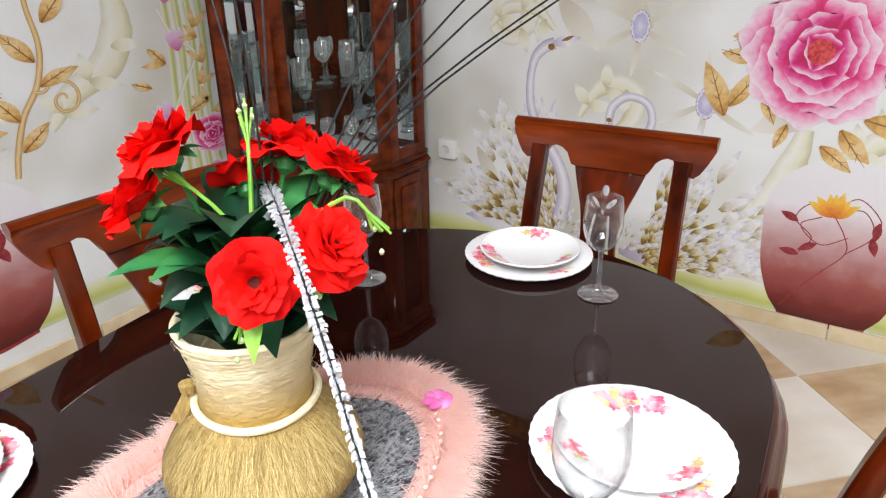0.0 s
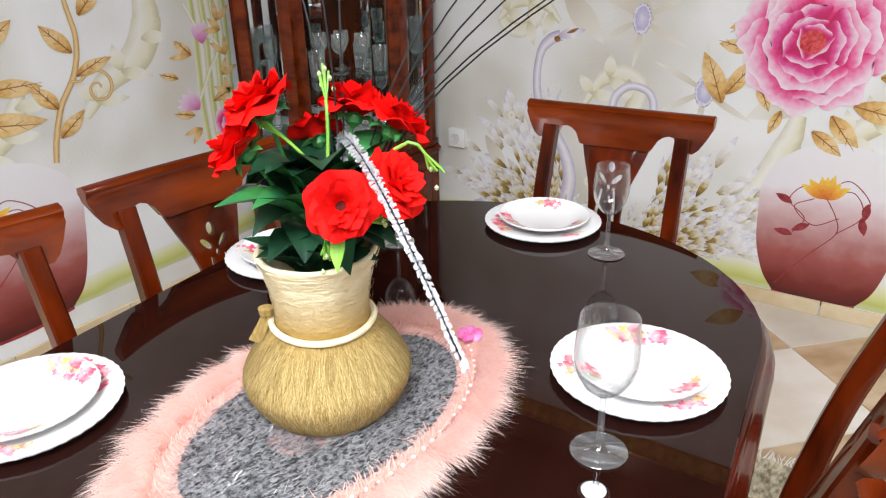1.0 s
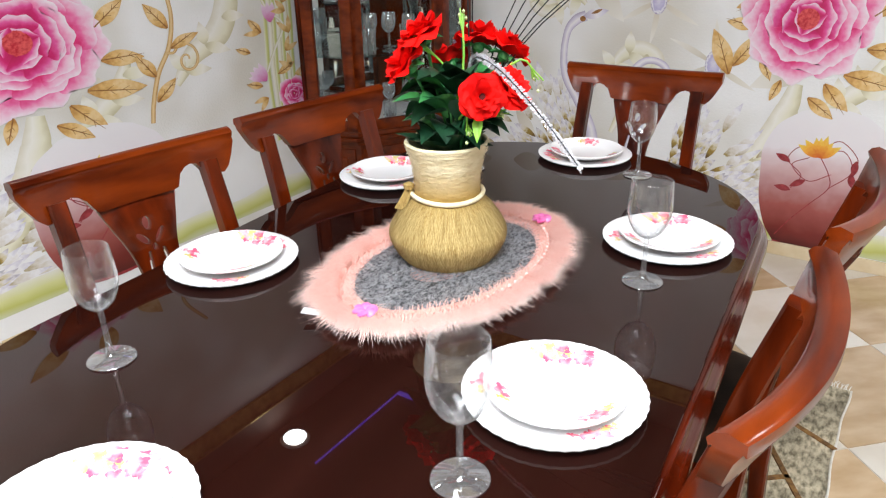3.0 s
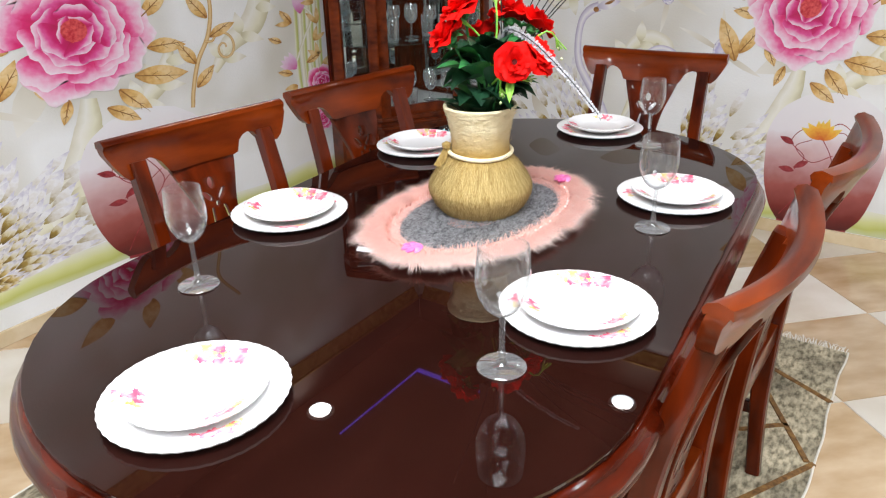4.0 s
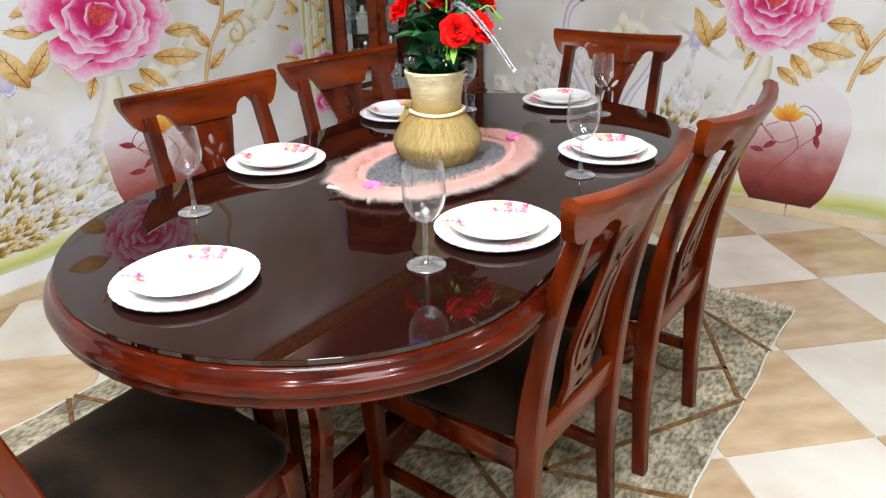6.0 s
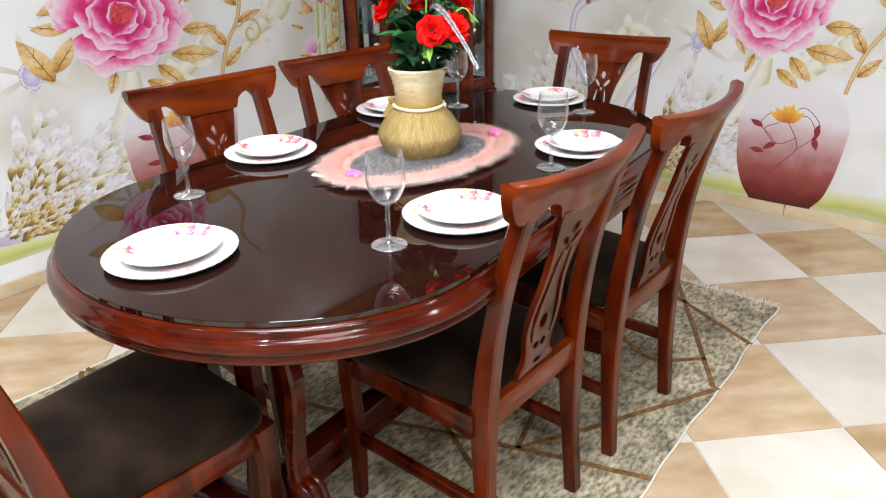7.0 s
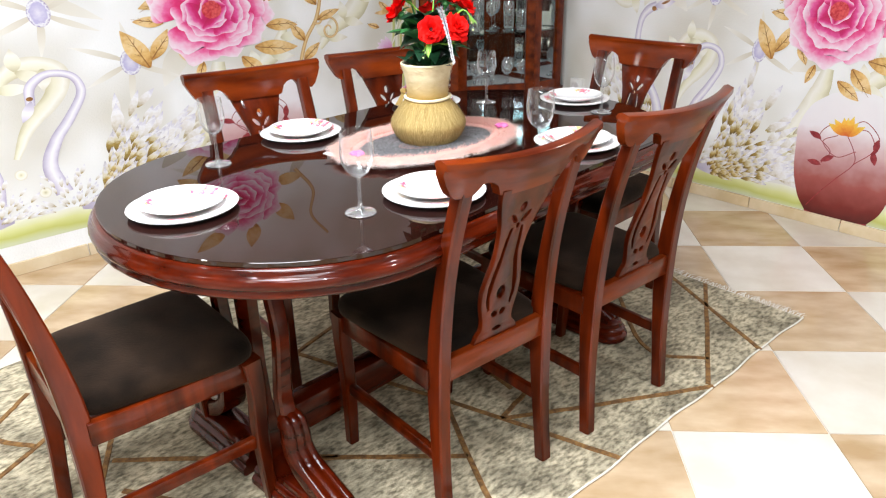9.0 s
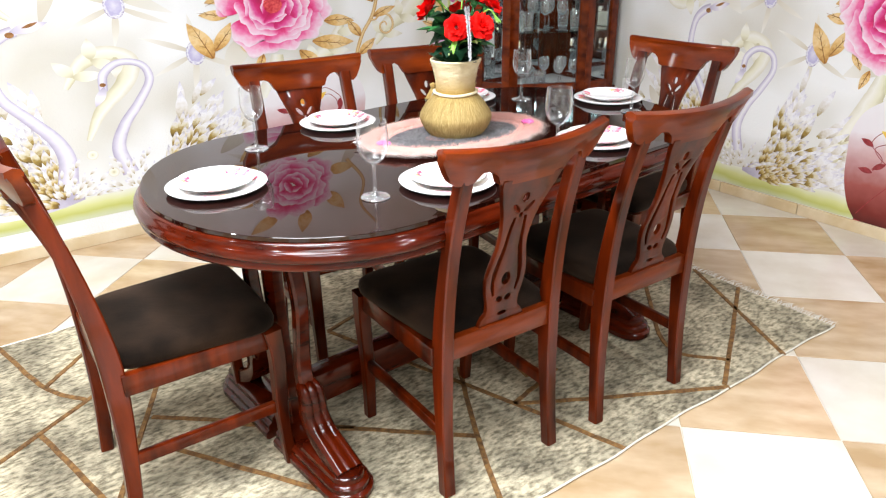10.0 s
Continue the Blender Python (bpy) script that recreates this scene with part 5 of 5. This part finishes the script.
# loose fibres combed down the body and round the neck
for name, lo, hi, num, material in (("body_fibre", 0.010, 0.125, 7000, STRAW), ("neck_fibre", 0.134, 0.222, 1000, SISAL_PALE)):
    verts, faces = [], []
    table_r = body if name == "body_fibre" else neck[1:7]
    for i in range(num):
        a, z = rnd.uniform(0, 6.283), rnd.uniform(lo, hi)
        pts = []
        steps = 4
        ln = rnd.uniform(0.02, 0.05)
        tw = rnd.gauss(0, 0.10) if name == "body_fibre" else rnd.choice((-1, 1)) * rnd.uniform(0.3, 0.7)
        lift = rnd.uniform(0.0010, 0.0024) + (rnd.random() < 0.02) * 0.004
        for q in range(steps):
            zz = z - ln * q / 3 if name == "body_fibre" else z + rnd.gauss(0, 0.0012)
            zz = min(max(zz, table_r[0][1] + 0.001), table_r[-1][1] - 0.001)
            r = 0.06
            for (r0, z0), (r1, z1) in zip(table_r, table_r[1:]):
                if z0 <= zz <= z1 and z1 > z0:
                    r = r0 + (r1 - r0) * (zz - z0) / (z1 - z0)
            aa = a + tw * q / 3
            pts.append(Vector(((r + lift) * math.cos(aa), (r + lift) * math.sin(aa), zz)))
        n0 = len(verts)
        for q, p in enumerate(pts):
            d = (pts[min(q + 1, 3)] - pts[max(q - 1, 0)])
            if d.length < 1e-6:
                d = Vector((0, 0, 1))
            s = d.normalized().cross(Vector((p.x, p.y, 0)).normalized()) * 0.00032
            verts += [p - s, p + s]
        faces += [(n0 + 2 * q, n0 + 2 * q + 1, n0 + 2 * q + 3, n0 + 2 * q + 2) for q in range(3)]
    me = bpy.data.meshes.new(name)
    me.from_pydata(verts, [], faces)
    tagged(part(name, finish(me, material, False), None, vase), kind="stuff")
loop = []
for i in range(49):
    a = 2 * math.pi * i / 48
    loop.append((0.064 * math.cos(a), 0.064 * math.sin(a), 0.131 + 0.002 * math.sin(2 * a)))
part("cord", tube(loop, 0.0042, 8), CORD, vase, "cream twisted cord round the neck")
tas = []
for q in range(16):
    o = rnd.uniform(-0.006, 0.006)
    tas.append(tube(bend([(-0.050 + o, -0.042, 0.150), (-0.056 + o * 1.5, -0.050, 0.128), (-0.066 + o * 2, -0.058, 0.104)], 5), 0.0014, 5))
part("tassel", merge(*tas, moved(spin([(0.0, -0.008), (0.009, -0.004), (0.010, 0.004), (0.0, 0.009)], 10), pose(-0.052, -0.045, 0.146))), SISAL, vase, "frayed tan fibre tassel")
tagged(vase, "tan and cream sisal-covered vase on the fur mat", "vase")

# ---- artificial flowers in the vase ----
bouquet = new("bouquet")
MOUTH = Vector((0.0, 0.0, VC.z + 0.19))


def bloom(size, seed):
    """A full silk rose: rings of cupped, wavy petals round a dark eye, facing up its own Z."""
    rnd2 = random.Random(seed)
    bm = bmesh.new()
    for ring, (cnt, tilt, ln, wd, up) in enumerate(((5, 1.02, 0.96, 1.35, 0.0), (5, 0.70, 0.90, 1.15, 0.08), (4, 0.45, 0.80, 1.0, 0.14), (3, 0.20, 0.62, 0.8, 0.18))):
        for i in range(cnt):
            a = 2 * math.pi * (i + ring * 0.5) / cnt + rnd2.uniform(-0.2, 0.2)
            tl = tilt + rnd2.uniform(-0.15, 0.15)
            rows = []
            for r in range(9):
                row = []
                for c in range(11):
                    v = -1 + c / 5
                    t = r / 8 * (1 - 0.17 * abs(v) ** 2.6)
                    bend_t = tl * (0.45 + 0.85 * t)
                    rad = ln * t * math.sin(bend_t) + 0.10
                    z = up + ln * t * math.cos(bend_t) * 0.8
                    w = wd * (0.42 + 0.58 * math.sin(math.pi * 0.5 * min(1, t * 1.5)))
                    aa = v * w / (rad + 0.32)
                    rip = 0.10 * t * t * math.sin(v * 7 + seed * 1.7 + i * 2.3) + 0.12 * t * noise.noise((v * 1.6, t * 2.5, seed + i * 3.1 + ring))
                    row.append(bm.verts.new(Vector(((rad + rip * 0.5) * math.cos(a + aa), (rad + rip * 0.5) * math.sin(a + aa), z + rip * 1.3 + 0.16 * v * v * t)) * size))
                rows.append(row)
            for r in range(8):
                for c in range(10):
                    bm.faces.new((rows[r][c], rows[r][c + 1], rows[r + 1][c + 1], rows[r + 1][c]))
    return bm


def leaf_mesh(bm, base, tip, width, droop, fold=0.25):
    base, tip = Vector(base), Vector(tip)
    d = (tip - base)
    side = d.cross(Vector((0, 0, 1)))
    side = side.normalized() if side.length > 1e-5 else Vector((1, 0, 0))
    upv = side.cross(d).normalized()
    rows = []
    for r in range(7):
        t = r / 6
        w = width * math.sin(math.pi * (0.04 + 0.95 * t) ** 0.85)
        p = base + d * t + Vector((0, 0, -droop * t * t)) + upv * 0.12 * d.length * math.sin(math.pi * t)
        rows.append([bm.verts.new(p + side * w * v / 2 + upv * abs(v) * w * fold) for v in (-1, -0.5, 0, 0.5, 1)])
    for r in range(6):
        for c in range(4):
            bm.faces.new((rows[r][c], rows[r][c + 1], rows[r + 1][c + 1], rows[r + 1][c]))


HEADS = [((0.128, -0.100, 1.118), 0.036), ((-0.006, -0.070, 1.206), 0.041), ((-0.028, -0.090, 1.158), 0.041), ((0.094, 0.046, 1.172), 0.041), ((0.044, 0.034, 1.187), 0.042), ((0.134, -0.012, 1.120), 0.040), ((-0.010, 0.020, 1.150), 0.034)]
AXIS = Vector((0.055, -0.02, 1.06))
for k, (c, size) in enumerate(HEADS):
    c = Vector(c)
    face = (c - AXIS).normalized()
    if k == 0:
        face = Vector((0.62, -0.70, 0.25)).normalized()
    q = face.to_track_quat("Z", "Y").to_matrix().to_4x4()
    place = Matrix.Translation(c - face * size * 0.45) @ q
    fl = part("flower", moved(bloom(size, k + 1), place), ROSE, bouquet, "bright red silk bloom", angle=180)
    bm = bmesh.new()
    for j in range(5):
        a = j * 1.257 + k
        leaf_mesh(bm, (0, 0, -size * 0.15), (size * 0.75 * math.cos(a), size * 0.75 * math.sin(a), -size * 0.05), size * 0.42, size * 0.2)
    part("sepal", merge(moved(bm, place), moved(spin([(0.0, -0.35 * size), (0.22 * size, -0.2 * size), (0.26 * size, 0.0), (0.1 * size, 0.12 * size), (0.0, 0.14 * size)], 10), place)), SEPAL, fl)
    part("heart", moved(spin([(0.0, 0.30 * size), (0.16 * size, 0.32 * size), (0.14 * size, 0.42 * size), (0.0, 0.44 * size)], 10), place), mat("dark_heart", (0.05, 0.001, 0.001), 0.8, 0, (0.12, 0.002, 0.002), 60) if k == 0 else bpy.data.materials["dark_heart"], fl)
    s0 = c - face * size * 0.55
    part("stem", tube(bend([tuple(MOUTH + Vector((0.02 * math.cos(k), 0.02 * math.sin(k), -0.03))), tuple(MOUTH.lerp(s0, 0.55) + Vector((0, 0, 0.012))), tuple(s0)], 8), 0.0024, 6), SEPAL, bouquet)
rnd = random.Random(21)
for k in range(40):
    a = k * 2.399
    z0 = VC.z + 0.232 + 0.10 * rnd.random()
    r = rnd.uniform(0.055, 0.105)
    hi = z0 > VC.z + 0.26
    b = Vector((0.020 * math.cos(a) + (0.03 if hi else 0), 0.020 * math.sin(a) - (0.02 if hi else 0), z0))
    t = b + Vector((r * math.cos(a), r * math.sin(a), rnd.uniform(-0.01, 0.05)))
    bm = bmesh.new()
    leaf_mesh(bm, b, t, rnd.uniform(0.048, 0.074), rnd.uniform(0.0, 0.022))
    part("leaf", bm, LEAF if k % 4 else SEPAL, bouquet, angle=180)
for k in range(18):
    a = k * 2.399 + 0.4
    b0 = Vector((VC.x + 0.022 * math.cos(a), VC.y + 0.022 * math.sin(a), VC.z + 0.185))
    t0 = b0 + Vector((rnd.uniform(0.035, 0.075) * math.cos(a), rnd.uniform(0.035, 0.075) * math.sin(a), rnd.uniform(0.035, 0.075)))
    bm = bmesh.new()
    leaf_mesh(bm, b0, t0, rnd.uniform(0.040, 0.055), 0.0)
    part("leaf", bm, LEAF, bouquet, angle=180)
for k, (tip, mid) in enumerate((((0.030, 0.0, 1.222), (0.045, -0.02, 1.15)), ((-0.005, -0.075, 1.19), (0.04, -0.04, 1.125)), ((0.160, 0.02, 1.125), (0.13, 0.0, 1.155)), ((0.12, -0.02, 1.07), (0.07, -0.03, 1.07)), ((0.10, -0.10, 1.055), (0.08, -0.07, 1.08)))):
    line = bend([(0.03, -0.02, 1.05), mid, tip], 10)
    sprig = part("sprig", tube(line, [0.0026 - 0.00012 * i for i in range(10)], 6), LIME, bouquet, "lime green stem with pale buds")
    bms = []
    for j in range(7 if k < 2 else 2):
        o = Vector((rnd.uniform(-0.009, 0.009), rnd.uniform(-0.009, 0.009), rnd.uniform(-0.02, 0.010)))
        bms.append(moved(spin([(0.0, -0.003), (0.002, -0.0015), (0.0026, 0.001), (0.0, 0.004)], 7), Matrix.Translation(Vector(tip) + o)))
    part("bud", merge(*bms), CREAM_BUD, sprig)
    tw = []
    for j in range(4):
        o = Vector((rnd.uniform(-0.010, 0.010), rnd.uniform(-0.010, 0.010), rnd.uniform(-0.008, 0.010)))
        tw.append(tube([line[7], line[7].lerp(Vector(tip) + o, 0.6), Vector(tip) + o], 0.0013, 5))
    part("twig", merge(*tw), LIME, sprig)
bm = bmesh.new()
leaf_mesh(bm, (0.112, -0.085, 1.085), (0.122, -0.106, 1.052), 0.016, 0.005)
part("leaf", bm, LIME, bouquet, angle=180)
for k, tip in enumerate(((0.30, 0.42, 1.52), (0.36, 0.38, 1.50), (0.24, 0.44, 1.58), (0.40, 0.34, 1.44), (0.20, 0.40, 1.62), (0.44, 0.38, 1.46), (-0.10, 0.02, 1.60), (-0.01, 0.10, 1.62), (0.02, -0.01, 1.55))):
    line = bend([(0.045 + 0.006 * math.cos(k), -0.01 + 0.006 * math.sin(k), 1.02), tuple(Vector((0.05, 0.0, 1.14)).lerp(Vector(tip), 0.25)), tip], 14)
    part("reed", tube(line, [0.0013 - 0.00004 * i for i in range(14)], 6), BLACK, bouquet, "thin glossy black reed")
# drooping silver tinsel spray
line = bend([(0.045, -0.005, 1.07), (0.052, -0.005, 1.135), (0.075, -0.024, 1.160), (0.15, -0.080, 1.152), (0.25, -0.152, 1.115), (0.337, -0.216, 1.073)], 90)
verts, faces = [], []
for i in range(14, 90):
    p = line[i]
    d = (line[min(i + 1, 89)] - line[i - 1]).normalized()
    fat = 0.0086 * (1 - 0.55 * max(0, i - 45) / 45)
    for j in range(13):
        a = rnd.uniform(0, 6.28)
        e = d.orthogonal().normalized()
        o = (math.cos(a) * e + math.sin(a) * d.cross(e)) * fat * rnd.uniform(0.6, 1.0)
        b = p + d * rnd.uniform(-0.002, 0.002)
        s = d * 0.0018
        n0 = len(verts)
        verts += [b - s, b + s, b + o + s + d * 0.002, b + o - s + d * 0.002]
        faces.append((n0, n0 + 1, n0 + 2, n0 + 3))
spray = part("tinsel_spray", tube(line[:89], 0.0011, 6), BLACK, bouquet, "drooping silver tinsel spray")
me = bpy.data.meshes.new("tinsel_frond")
me.from_pydata(verts, [], faces)
tagged(part("tinsel_frond", finish(me, TINSEL, False), None, spray), kind="stuff")
tagged(bouquet, "artificial red flowers with green leaves and black reeds", "bouquet")

# ---- floor tiles, laid diagonally ----
SIDE = 0.448
h = SIDE / 2 - 0.0018
tile_bm = box(-h, h, -h, h, -0.004, 0.0, 0.0)
bmesh.ops.bevel(tile_bm, geom=[e for e in tile_bm.edges if e.verts[0].co.z > -0.001 and e.verts[1].co.z > -0.001], offset=0.0012, segments=1, affect="EDGES")
pale = mesh_of(tile_bm, "floor_tile", TILE_W, smooth=False)
beige = pale.copy()
beige.materials.clear()
beige.materials.append(TILE_B)
step = SIDE / math.sqrt(2)
for i in range(-14, 15):
    for j in range(-14, 15):
        x, y = 0.717 + (i - j) * step, 0.60 + (i + j) * step
        if WX - 0.3 < x < EX + 0.3 and SY - 0.3 < y < NY + 0.3:
            ob = part("floor_tile", beige if (i + j) % 2 == 0 else pale, None, floor)
            ob.matrix_basis = pose(x, y, 0, 0, 0, 45)
